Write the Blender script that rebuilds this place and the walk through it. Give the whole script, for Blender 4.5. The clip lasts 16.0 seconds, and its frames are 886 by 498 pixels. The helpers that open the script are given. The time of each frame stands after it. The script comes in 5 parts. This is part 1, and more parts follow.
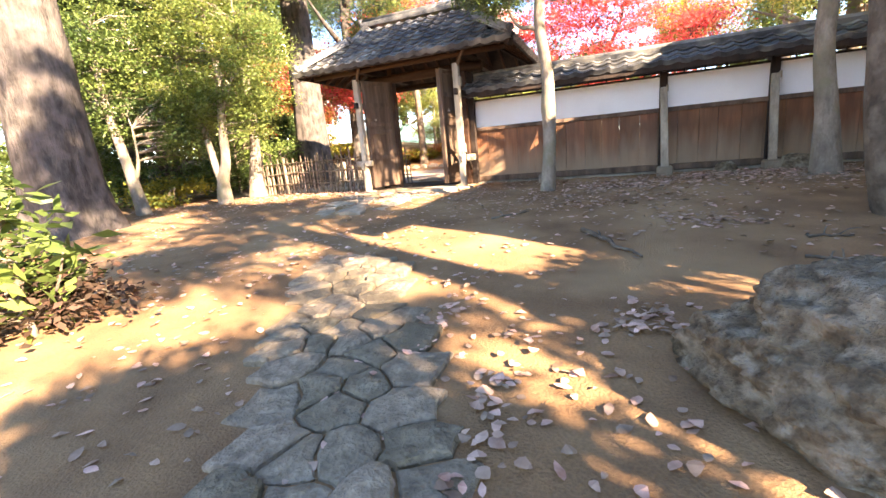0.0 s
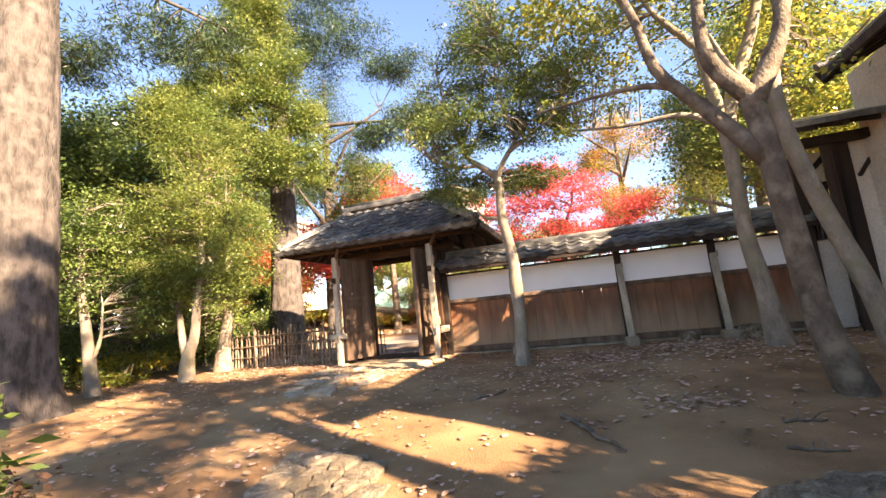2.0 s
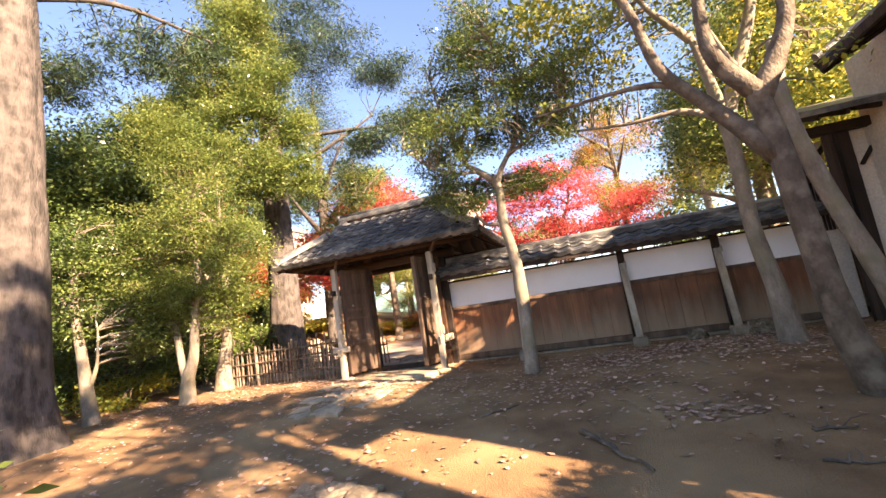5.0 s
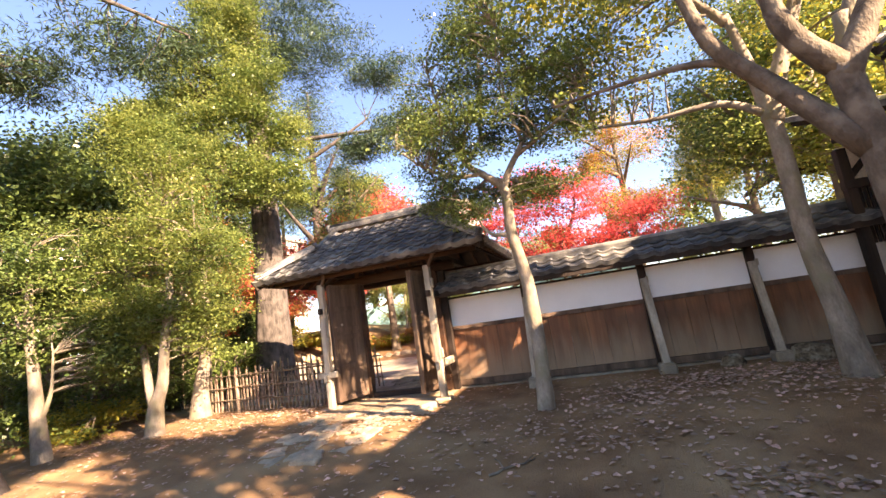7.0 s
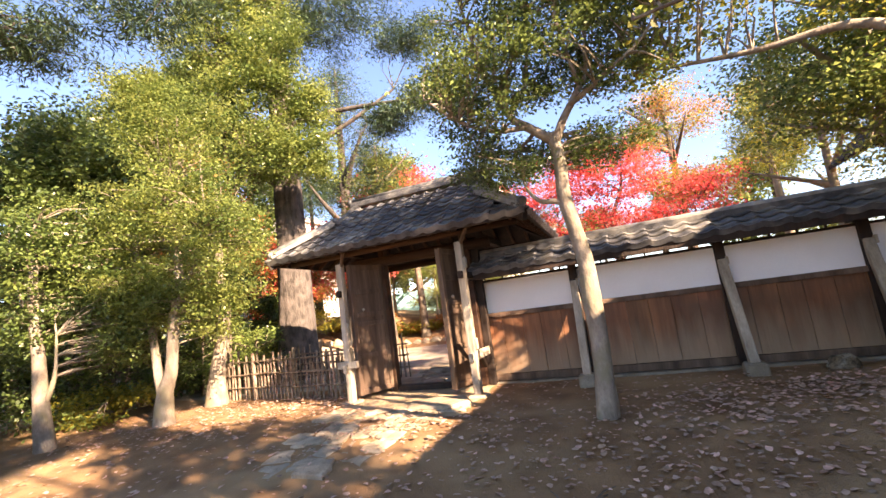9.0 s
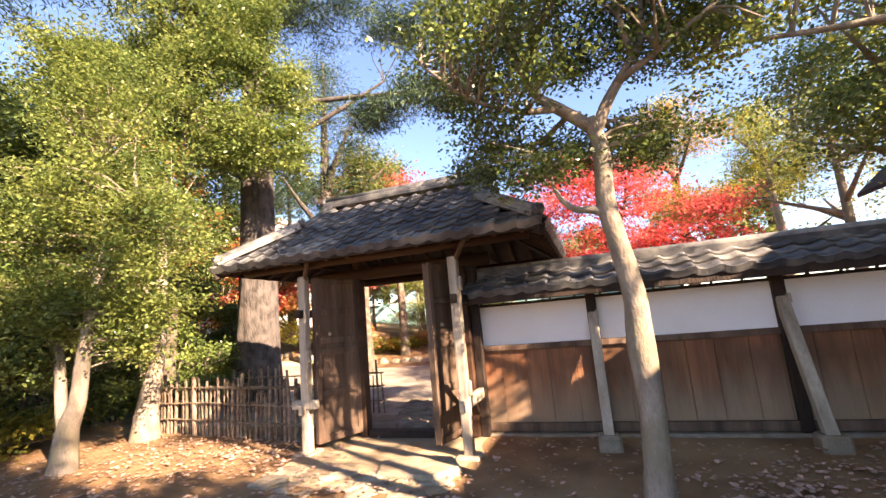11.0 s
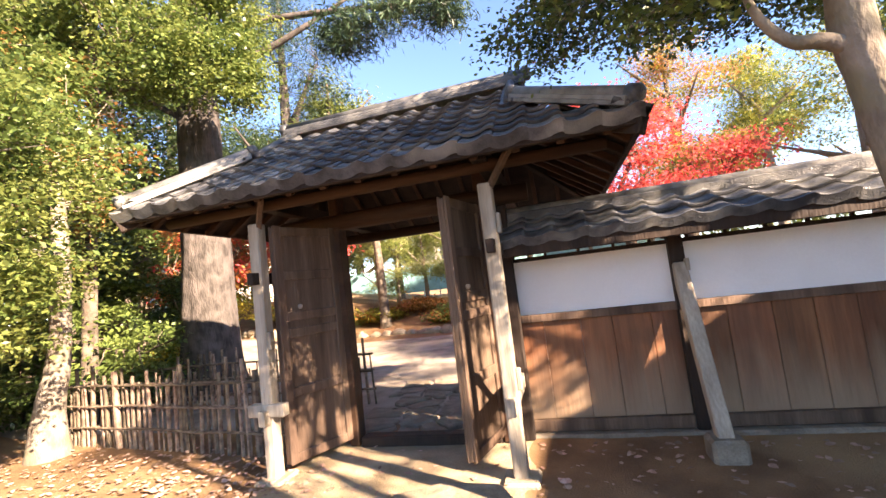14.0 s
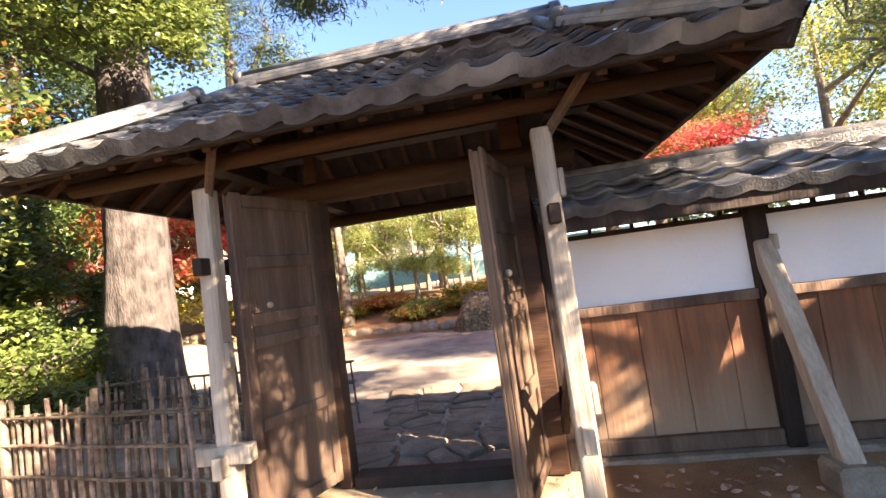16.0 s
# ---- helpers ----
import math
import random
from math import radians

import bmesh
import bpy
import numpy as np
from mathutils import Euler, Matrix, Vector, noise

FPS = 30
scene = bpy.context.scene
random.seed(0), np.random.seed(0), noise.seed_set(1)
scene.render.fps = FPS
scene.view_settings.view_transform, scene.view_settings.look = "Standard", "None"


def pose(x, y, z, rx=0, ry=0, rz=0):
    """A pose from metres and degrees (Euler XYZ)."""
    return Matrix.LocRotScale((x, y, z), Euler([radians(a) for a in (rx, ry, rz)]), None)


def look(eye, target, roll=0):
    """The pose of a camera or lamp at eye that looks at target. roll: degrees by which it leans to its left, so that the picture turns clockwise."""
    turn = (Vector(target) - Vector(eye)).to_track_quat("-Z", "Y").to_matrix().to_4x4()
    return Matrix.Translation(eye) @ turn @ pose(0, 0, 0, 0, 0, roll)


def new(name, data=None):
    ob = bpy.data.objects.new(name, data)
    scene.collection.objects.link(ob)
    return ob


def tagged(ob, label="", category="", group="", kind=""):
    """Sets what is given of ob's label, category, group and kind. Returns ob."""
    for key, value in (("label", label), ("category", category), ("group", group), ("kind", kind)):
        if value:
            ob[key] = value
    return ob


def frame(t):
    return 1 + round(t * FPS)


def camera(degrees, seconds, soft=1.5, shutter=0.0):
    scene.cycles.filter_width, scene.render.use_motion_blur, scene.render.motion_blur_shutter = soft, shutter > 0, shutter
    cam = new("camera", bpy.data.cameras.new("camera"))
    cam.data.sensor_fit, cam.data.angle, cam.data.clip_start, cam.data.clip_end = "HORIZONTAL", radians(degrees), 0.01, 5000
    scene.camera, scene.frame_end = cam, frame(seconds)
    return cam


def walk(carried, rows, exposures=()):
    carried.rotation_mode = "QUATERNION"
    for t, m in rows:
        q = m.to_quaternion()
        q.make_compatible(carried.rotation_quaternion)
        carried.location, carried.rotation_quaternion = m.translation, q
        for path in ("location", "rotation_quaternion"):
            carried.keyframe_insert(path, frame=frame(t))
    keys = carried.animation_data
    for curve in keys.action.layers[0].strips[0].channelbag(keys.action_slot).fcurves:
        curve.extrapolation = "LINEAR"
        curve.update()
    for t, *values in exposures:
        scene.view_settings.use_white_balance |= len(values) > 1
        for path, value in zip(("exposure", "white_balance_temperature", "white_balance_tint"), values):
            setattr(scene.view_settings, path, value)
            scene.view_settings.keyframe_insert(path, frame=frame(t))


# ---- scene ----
cam = camera(92.0, 16.0)
PATH = [
    (0, (1.463, 0.225, 0.637), (0.717, 2.029, 0.202), -5.1),
    (0.5, (1.442, 0.215, 0.804), (0.744, 2.078, 0.597), -5.5),
    (1, (1.502, 0.219, 0.806), (0.873, 2.117, 0.814), -5.8),
    (1.5, (1.517, 0.195, 0.826), (0.933, 2.099, 1.005), -6.0),
    (2, (1.497, 0.185, 0.855), (0.915, 2.077, 1.141), -5.8),
    (2.5, (1.506, 0.204, 0.88), (0.956, 2.096, 1.226), -5.7),
    (3, (1.494, 0.212, 0.93), (0.918, 2.091, 1.3), -5.6),
    (3.5, (1.492, 0.25, 0.886), (0.883, 2.122, 1.239), -6.2),
    (4, (1.471, 0.273, 0.87), (0.872, 2.153, 1.201), -7.4),
    (4.5, (1.411, 0.227, 0.934), (0.826, 2.113, 1.25), -8.2),
    (4.7, (1.403, 0.231, 0.966), (0.839, 2.129, 1.25), -8.5),
    (7, (1.179, 1.052, 1.183), (0.627, 2.946, 1.511), -8.6),
    (7.5, (1.107, 1.234, 1.18), (0.564, 3.127, 1.525), -8.9),
    (8, (1.017, 1.413, 1.17), (0.438, 3.299, 1.498), -8.9),
    (8.5, (0.964, 1.694, 1.176), (0.29, 3.552, 1.486), -8.2),
    (8.7, (0.911, 1.798, 1.171), (0.223, 3.654, 1.46), -8.0),
    (10.8, (0.4, 2.98, 1.399), (-0.257, 4.843, 1.706), -4.8),
    (11, (0.338, 3.074, 1.423), (-0.282, 4.948, 1.752), -5.0),
    (11.5, (0.15, 3.261, 1.466), (-0.401, 5.147, 1.84), -5.5),
    (12, (0.022, 3.488, 1.448), (-0.504, 5.384, 1.805), -6.1),
    (12.5, (-0.114, 3.789, 1.453), (-0.628, 5.694, 1.783), -6.6),
    (13, (-0.313, 4.002, 1.434), (-0.822, 5.916, 1.71), -6.8),
    (13.5, (-0.487, 4.239, 1.38), (-1.004, 6.159, 1.601), -6.7),
    (14, (-0.632, 4.514, 1.398), (-1.135, 6.442, 1.575), -6.8),
    (14.5, (-0.81, 4.684, 1.4), (-1.288, 6.62, 1.552), -7.2),
    (15, (-0.945, 4.931, 1.393), (-1.374, 6.877, 1.56), -7.2),
    (15.5, (-1.127, 5.158, 1.383), (-1.493, 7.118, 1.542), -7.2),
    (16, (-1.329, 5.318, 1.402), (-1.623, 7.292, 1.536), -7.7),
]
walk(cam, [(t, look(eye, target, roll)) for t, eye, target, roll in PATH], [(0, 3.45, 7900, 20), (1, 3.05, 8300, 20), (2, 2.8, 8500, 22), (3, 2.68, 8600, 25), (8, 2.76, 8500, 27), (12, 2.68, 7900, 26), (16, 3.0, 7400, 22)])

# ---- light ----
SUN_FROM = Vector((2.0, -1.0, 1.2)).normalized()
world = bpy.data.worlds.new("sky")
scene.world = world
world.use_nodes = True
wn = world.node_tree
sky = wn.nodes.new("ShaderNodeTexSky")
sky.sky_type = 'NISHITA'
sky.sun_disc = False
sky.sun_elevation = math.asin(SUN_FROM.z)
sky.sun_rotation = math.atan2(SUN_FROM.x, SUN_FROM.y)
sky.air_density, sky.dust_density, sky.ozone_density = 1.0, 0.0, 6.0
wn.links.new(sky.outputs[0], wn.nodes["Background"].inputs[0])
wn.nodes["Background"].inputs[1].default_value = 0.08
sun = new("sun", bpy.data.lights.new("sun", 'SUN'))
sun.data.energy, sun.data.angle, sun.data.color = 5.0, radians(0.6), (1.0, 0.88, 0.70)
sun.matrix_world = look(SUN_FROM * 60, (0, 0, 0))


# ---- materials ----
def mat(name, c1, c2, scale=6.0, rough=0.8, bump=0.3, fine=60.0, stretch=(1, 1, 1), metal=0.0, blotch=None, rand=0.0, trans=None, island=0.0, blotch_scale=1.2, grain=0.7):
    """Two-scale procedural surface: c1/c2 by noise, fine grain, larger blotches, per-object variation."""
    m = bpy.data.materials.new(name)
    m.use_nodes = True
    n, l = m.node_tree.nodes, m.node_tree.links
    b = n["Principled BSDF"]
    b.inputs["Roughness"].default_value, b.inputs["Metallic"].default_value = rough, metal
    b.inputs["Specular IOR Level"].default_value = 0.35
    geo = n.new("ShaderNodeNewGeometry")
    mp = n.new("ShaderNodeMapping")
    mp.inputs["Scale"].default_value = stretch
    l.new(geo.outputs["Position"], mp.inputs["Vector"])
    na = n.new("ShaderNodeTexNoise")
    na.inputs["Scale"].default_value, na.inputs["Detail"].default_value = scale, 6
    nb = n.new("ShaderNodeTexNoise")
    nb.inputs["Scale"].default_value, nb.inputs["Detail"].default_value = fine, 4
    for q in (na, nb):
        l.new(mp.outputs[0], q.inputs["Vector"])
    ramp = n.new("ShaderNodeValToRGB")
    ramp.color_ramp.elements[0].position, ramp.color_ramp.elements[1].position = 0.32, 0.68
    ramp.color_ramp.elements[0].color, ramp.color_ramp.elements[1].color = (*c1, 1), (*c2, 1)
    l.new(na.outputs[0], ramp.inputs[0])
    col = ramp.outputs[0]
    hs = n.new("ShaderNodeHueSaturation")
    ma = n.new("ShaderNodeMath")
    ma.operation = 'MULTIPLY_ADD'
    ma.inputs[1].default_value, ma.inputs[2].default_value = grain, 1 - grain / 2
    l.new(nb.outputs[0], ma.inputs[0])
    l.new(ma.outputs[0], hs.inputs["Value"])
    l.new(col, hs.inputs["Color"])
    col = hs.outputs[0]
    if blotch:
        nc = n.new("ShaderNodeTexNoise")
        nc.inputs["Scale"].default_value, nc.inputs["Detail"].default_value = blotch_scale, 5
        l.new(geo.outputs["Position"], nc.inputs["Vector"])
        r2 = n.new("ShaderNodeValToRGB")
        r2.color_ramp.elements[0].position, r2.color_ramp.elements[1].position = 0.48, 0.66
        l.new(nc.outputs[0], r2.inputs[0])
        mx = n.new("ShaderNodeMix")
        mx.data_type = 'RGBA'
        l.new(r2.outputs[0], mx.inputs["Factor"])
        l.new(col, mx.inputs["A"])
        mx.inputs["B"].default_value = (*blotch, 1)
        col = mx.outputs["Result"]
    for amount, socket in ((rand, "object"), (island, "island")):
        if amount:
            src = n.new("ShaderNodeObjectInfo").outputs["Random"] if socket == "object" else geo.outputs["Random Per Island"]
            h2 = n.new("ShaderNodeHueSaturation")
            m2 = n.new("ShaderNodeMath")
            m2.operation = 'MULTIPLY_ADD'
            m2.inputs[1].default_value, m2.inputs[2].default_value = amount * 2, 1 - amount
            l.new(src, m2.inputs[0])
            l.new(m2.outputs[0], h2.inputs["Value"])
            m3 = n.new("ShaderNodeMath")
            m3.operation = 'MULTIPLY_ADD'
            m3.inputs[1].default_value, m3.inputs[2].default_value = -amount * 0.06, 0.5 + amount * 0.03
            l.new(src, m3.inputs[0])
            l.new(m3.outputs[0], h2.inputs["Hue"])
            l.new(col, h2.inputs["Color"])
            col = h2.outputs[0]
    l.new(col, b.inputs["Base Color"])
    if bump:
        bp = n.new("ShaderNodeBump")
        bp.inputs["Strength"].default_value, bp.inputs["Distance"].default_value = bump, 0.02
        ad = n.new("ShaderNodeMath")
        ad.inputs[1].default_value = 0
        l.new(na.outputs[0], ad.inputs[0])
        l.new(nb.outputs[0], ad.inputs[1])
        l.new(ad.outputs[0], bp.inputs["Height"])
        l.new(bp.outputs[0], b.inputs["Normal"])
    if trans:
        tr = n.new("ShaderNodeBsdfTranslucent")
        l.new(col, tr.inputs[0])
        ms = n.new("ShaderNodeMixShader")
        ms.inputs[0].default_value = trans
        l.new(b.outputs[0], ms.inputs[1])
        l.new(tr.outputs[0], ms.inputs[2])
        l.new(ms.outputs[0], n["Material Output"].inputs[0])
    return m


M_EARTH = mat("earth", (0.161, 0.087, 0.042), (0.284, 0.164, 0.080), 2.2, 0.95, 0.5, 80, blotch=(0.33, 0.215, 0.112), blotch_scale=0.7)
M_OLDWOOD = mat("dark_aged_wood", (0.014, 0.0085, 0.006), (0.038, 0.023, 0.015), 7, 0.75, 0.4, 50, (1, 1, 0.12), rand=0.15)
M_BOARD = mat("red_brown_board", (0.12, 0.046, 0.021), (0.25, 0.104, 0.046), 5, 0.6, 0.3, 40, (1, 1, 0.08), rand=0.15, blotch=(0.12, 0.06, 0.033), blotch_scale=1.6)
M_GREYWOOD = mat("weathered_grey_wood", (0.26, 0.215, 0.165), (0.44, 0.38, 0.30), 8, 0.85, 0.4, 60, (1, 1, 0.1), rand=0.12)
M_DOOR = mat("weathered_door_wood", (0.06, 0.036, 0.024), (0.17, 0.113, 0.078), 6, 0.8, 0.4, 55, (1, 1, 0.1), rand=0.1)
M_BEAM = mat("log_beam_wood", (0.028, 0.0125, 0.006), (0.07, 0.032, 0.0145), 6, 0.7, 0.3, 50, (0.15, 1, 1), rand=0.15)
M_PLASTER = mat("white_lime_plaster", (0.76, 0.75, 0.74), (0.82, 0.81, 0.80), 2, 0.9, 0.02, 60, blotch=(0.755, 0.745, 0.73), grain=0.1)
M_TILE = mat("grey_clay_tile", (0.032, 0.034, 0.038), (0.085, 0.087, 0.092), 9, 0.36, 0.35, 70, rand=0.4, blotch=(0.19, 0.185, 0.17), blotch_scale=3)
# grey tile lightened so its colour carries the sun on ridge and hips
M_RIDGE_LIT = mat("sunlit_ridge_tile", (0.10, 0.10, 0.098), (0.23, 0.225, 0.215), 9, 0.5, 0.35, 70, rand=0.2, blotch=(0.30, 0.29, 0.26), blotch_scale=3)
M_STONE = mat("grey_paving_stone", (0.138, 0.106, 0.071), (0.275, 0.222, 0.154), 16, 0.85, 0.9, 55, rand=0.28, blotch=(0.17, 0.13, 0.085), blotch_scale=3)
M_SLAB = mat("pale_threshold_stone", (0.24, 0.19, 0.13), (0.40, 0.33, 0.24), 7, 0.85, 0.45, 60, rand=0.12)
M_FOOT = mat("earth_stained_stone", (0.17, 0.135, 0.098), (0.30, 0.25, 0.19), 6, 0.9, 0.5, 60, rand=0.15, blotch=(0.22, 0.17, 0.12), blotch_scale=4)
M_ROCK = mat("dark_boulder", (0.073, 0.052, 0.032), (0.213, 0.161, 0.104), 22, 0.95, 1.0, 90, blotch=(0.30, 0.255, 0.19), blotch_scale=13)
M_BARK_CEDAR = mat("furrowed_cedar_bark", (0.035, 0.030, 0.026), (0.103, 0.089, 0.080), 12, 0.95, 1.0, 45, (1, 1, 0.32), blotch=(0.12, 0.10, 0.09), blotch_scale=4)
M_BARK_DARK = mat("smooth_grey_bark", (0.06, 0.046, 0.034), (0.15, 0.118, 0.088), 7, 0.9, 0.7, 50, (1, 1, 0.6), blotch=(0.20, 0.165, 0.125), blotch_scale=6)
M_BARK_PALE = mat("pale_mottled_bark", (0.152, 0.124, 0.096), (0.296, 0.252, 0.200), 8, 0.9, 0.5, 50, (1, 1, 0.5), blotch=(0.20, 0.18, 0.12), blotch_scale=4)
M_TWIG = mat("fence_twig", (0.10, 0.07, 0.048), (0.27, 0.21, 0.15), 12, 0.85, 0.4, 60, rand=0.55)
M_LEAF_GREEN = mat("broadleaf_green", (0.077, 0.129, 0.037), (0.178, 0.235, 0.064), 1.2, 0.32, 0, 20, trans=0.4, island=0.35)
M_LEAF_LIME = mat("sunlit_lime_leaf", (0.168, 0.222, 0.060), (0.297, 0.340, 0.103), 1.0, 0.36, 0, 20, trans=0.6, island=0.25)
M_LEAF_DARK = mat("dark_evergreen_leaf", (0.051, 0.089, 0.030), (0.116, 0.169, 0.051), 1.2, 0.3, 0, 20, trans=0.25, island=0.5)
M_NEEDLE = mat("conifer_needle", (0.034, 0.069, 0.037), (0.069, 0.115, 0.057), 1.2, 0.45, 0, 20, trans=0.2, island=0.4)
M_LEAF_RED = mat("red_maple_leaf", (0.55, 0.06, 0.055), (0.74, 0.19, 0.15), 1.0, 0.5, 0, 20, trans=0.5, island=0.35)
M_LEAF_ORANGE = mat("orange_autumn_leaf", (0.38, 0.15, 0.05), (0.45, 0.27, 0.09), 1.0, 0.5, 0, 20, trans=0.45, island=0.4)
M_LEAF_YELLOW = mat("yellow_green_leaf", (0.287, 0.276, 0.052), (0.414, 0.380, 0.069), 1.0, 0.4, 0, 20, trans=0.6, island=0.4)
M_BAMBOO = mat("bright_bamboo_leaf", (0.27, 0.33, 0.10), (0.44, 0.48, 0.18), 1.0, 0.4, 0, 20, trans=0.6, island=0.3)
M_LEAF_BROWN = mat("withered_brown_leaf", (0.033, 0.019, 0.012), (0.088, 0.050, 0.030), 3, 0.8, 0, 20, trans=0.2, island=0.5)
M_LITTER = mat("fallen_leaf", (0.24, 0.13, 0.085), (0.54, 0.37, 0.28), 8, 0.7, 0, 30, island=0.45)
M_TEAL = mat("teal_fence_paint", (0.25, 0.50, 0.52), (0.32, 0.58, 0.60), 3, 0.5, 0.1, 30)
M_CONCRETE = mat("pale_building_render", (0.46, 0.42, 0.38), (0.56, 0.52, 0.47), 1, 0.9, 0.1, 10)
M_GLASS = mat("dark_window_glass", (0.05, 0.06, 0.07), (0.09, 0.10, 0.11), 1, 0.15, 0, 10)
M_HOUSEWALL = mat("cream_house_plaster", (0.55, 0.50, 0.43), (0.64, 0.59, 0.52), 3, 0.9, 0.15, 30)
M_GRAVEL = mat("grey_brown_gravel", (0.20, 0.165, 0.13), (0.36, 0.30, 0.24), 3, 0.95, 0.6, 90, blotch=(0.42, 0.35, 0.275), blotch_scale=0.9)
M_SAND = mat("pale_trodden_sand", (0.30, 0.225, 0.135), (0.42, 0.325, 0.205), 4, 0.95, 0.6, 70, blotch=(0.46, 0.37, 0.24), blotch_scale=2)
M_ROPE = mat("black_rope_tie", (0.02, 0.018, 0.016), (0.04, 0.035, 0.03), 20, 0.9, 0.2, 60)


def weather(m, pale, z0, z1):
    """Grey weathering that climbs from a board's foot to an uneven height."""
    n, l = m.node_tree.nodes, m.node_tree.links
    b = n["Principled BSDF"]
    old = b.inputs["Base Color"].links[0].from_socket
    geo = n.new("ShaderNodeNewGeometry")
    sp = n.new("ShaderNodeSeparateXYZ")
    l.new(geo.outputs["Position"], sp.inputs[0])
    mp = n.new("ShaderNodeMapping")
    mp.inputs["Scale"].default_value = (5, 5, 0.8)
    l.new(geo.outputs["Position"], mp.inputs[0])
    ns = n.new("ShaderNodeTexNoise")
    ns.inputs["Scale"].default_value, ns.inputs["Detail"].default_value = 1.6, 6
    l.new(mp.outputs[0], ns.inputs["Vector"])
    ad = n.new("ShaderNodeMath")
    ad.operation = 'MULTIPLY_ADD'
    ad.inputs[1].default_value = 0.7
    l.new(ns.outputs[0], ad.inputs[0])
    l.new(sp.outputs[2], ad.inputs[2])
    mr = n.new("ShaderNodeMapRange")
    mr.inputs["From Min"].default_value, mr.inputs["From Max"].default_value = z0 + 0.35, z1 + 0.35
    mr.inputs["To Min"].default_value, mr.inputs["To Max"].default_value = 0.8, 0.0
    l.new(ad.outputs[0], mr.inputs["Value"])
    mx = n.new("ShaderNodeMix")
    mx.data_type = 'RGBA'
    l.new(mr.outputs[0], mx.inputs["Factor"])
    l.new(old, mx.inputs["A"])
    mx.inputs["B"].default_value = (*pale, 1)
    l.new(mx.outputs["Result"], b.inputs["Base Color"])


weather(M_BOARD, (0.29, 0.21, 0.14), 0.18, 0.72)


# ---- mesh helpers ----
def finish(ob, bm, material, smooth=False):
    bm.normal_update()
    bm.to_mesh(ob.data)
    bm.free()
    ob.data.materials.append(material)
    if smooth:
        for p in ob.data.polygons:
            p.use_smooth = True
    return ob


def part(name, bm, material, parent=None, label="", smooth=False):
    ob = finish(new(name, bpy.data.meshes.new(name)), bm, material, smooth)
    if parent:
        ob.parent = parent
    if label:
        ob["label"] = label
    return ob


def thing(name, label, category, group="", kind="", at=(0, 0, 0)):
    ob = new(name)
    ob.empty_display_size = 0.1
    ob.location = at
    return tagged(ob, label, category, group, kind)


def raw(name, verts, faces, material, parent=None, label="", smooth=False):
    me = bpy.data.meshes.new(name)
    me.from_pydata(verts, [], faces)
    me.materials.append(material)
    if smooth:
        for p in me.polygons:
            p.use_smooth = True
    ob = new(name, me)
    if parent:
        ob.parent = parent
    if label:
        ob["label"] = label
    return ob


def box(bm, x0, x1, y0, y1, z0, z1, bevel=0.006):
    """A bevelled box between two corners."""
    r = bmesh.ops.create_cube(bm, size=1.0, matrix=Matrix.Translation(((x0 + x1) / 2, (y0 + y1) / 2, (z0 + z1) / 2)) @ Matrix.Diagonal((abs(x1 - x0), abs(y1 - y0), abs(z1 - z0), 1)))
    if bevel:
        es = list({e for v in r["verts"] for e in v.link_edges})
        bmesh.ops.bevel(bm, geom=es, offset=bevel, segments=1, affect='EDGES')
    return bm


def beam(a, b, w, h, bevel=0.006, up=(0, 0, 1)):
    """A bevelled timber of width w and height h from a to b."""
    a, b = Vector(a), Vector(b)
    d = b - a
    q = d.to_track_quat('X', 'Z') if abs(d.normalized().z) < 0.99 else d.to_track_quat('X', 'Y')
    bm = bmesh.new()
    box(bm, 0, d.length, -w / 2, w / 2, -h / 2, h / 2, bevel)
    bmesh.ops.transform(bm, matrix=Matrix.Translation(a) @ q.to_matrix().to_4x4(), verts=bm.verts)
    return bm


def block(*a, bevel=0.006):
    return box(bmesh.new(), *a, bevel=bevel)


def tube_data(pts, radii, sides=8, rough=0.0, seed=0, flare=0.0):
    """Vertices and faces of a tapered tube along points."""
    rng = random.Random(seed)
    vs, fs = [], []
    pts = [Vector(p) for p in pts]
    side = Vector((1, 0, 0))
    for i, p in enumerate(pts):
        d = (pts[min(i + 1, len(pts) - 1)] - pts[max(i - 1, 0)]).normalized()
        side = (side - d * side.dot(d))
        side = side.normalized() if side.length > 1e-4 else d.orthogonal().normalized()
        o = d.cross(side)
        for k in range(sides):
            a = 2 * math.pi * k / sides
            r = radii[i] * (1 + rough * rng.uniform(-1, 1))
            if i == 0 and flare:
                r *= 1 + flare * (0.5 + 0.5 * math.sin(a * 3 + seed))
            vs.append(p + (side * math.cos(a) + o * math.sin(a)) * r)
    for i in range(len(pts) - 1):
        for k in range(sides):
            a, b = i * sides + k, i * sides + (k + 1) % sides
            fs.append((a, b, b + sides, a + sides))
    fs.append(tuple(range(sides))[::-1])
    fs.append(tuple(range((len(pts) - 1) * sides, len(pts) * sides)))
    return vs, fs


def bark_data(pts, radii, sides, seed, depth):
    """A trunk with vertical furrows that split and join, as bark does."""
    vs, fs = tube_data(pts, radii, sides)
    out = []
    for i, v in enumerate(vs):
        p = pts[i // sides]
        a = 2 * math.pi * (i % sides) / sides
        d = v - p
        k = noise.noise(Vector((math.cos(a) * 5.5, math.sin(a) * 5.5, p.z * 0.9 + seed))) + 0.5 * noise.noise(Vector((math.cos(a) * 13, math.sin(a) * 13, p.z * 2.2 + seed)))
        low = 0.0 if p.z > 1.0 else (1.0 - p.z) * 0.16 * math.sin(a * 5 + seed)
        out.append(p + d * (1 + depth * k + low))
    return out, fs


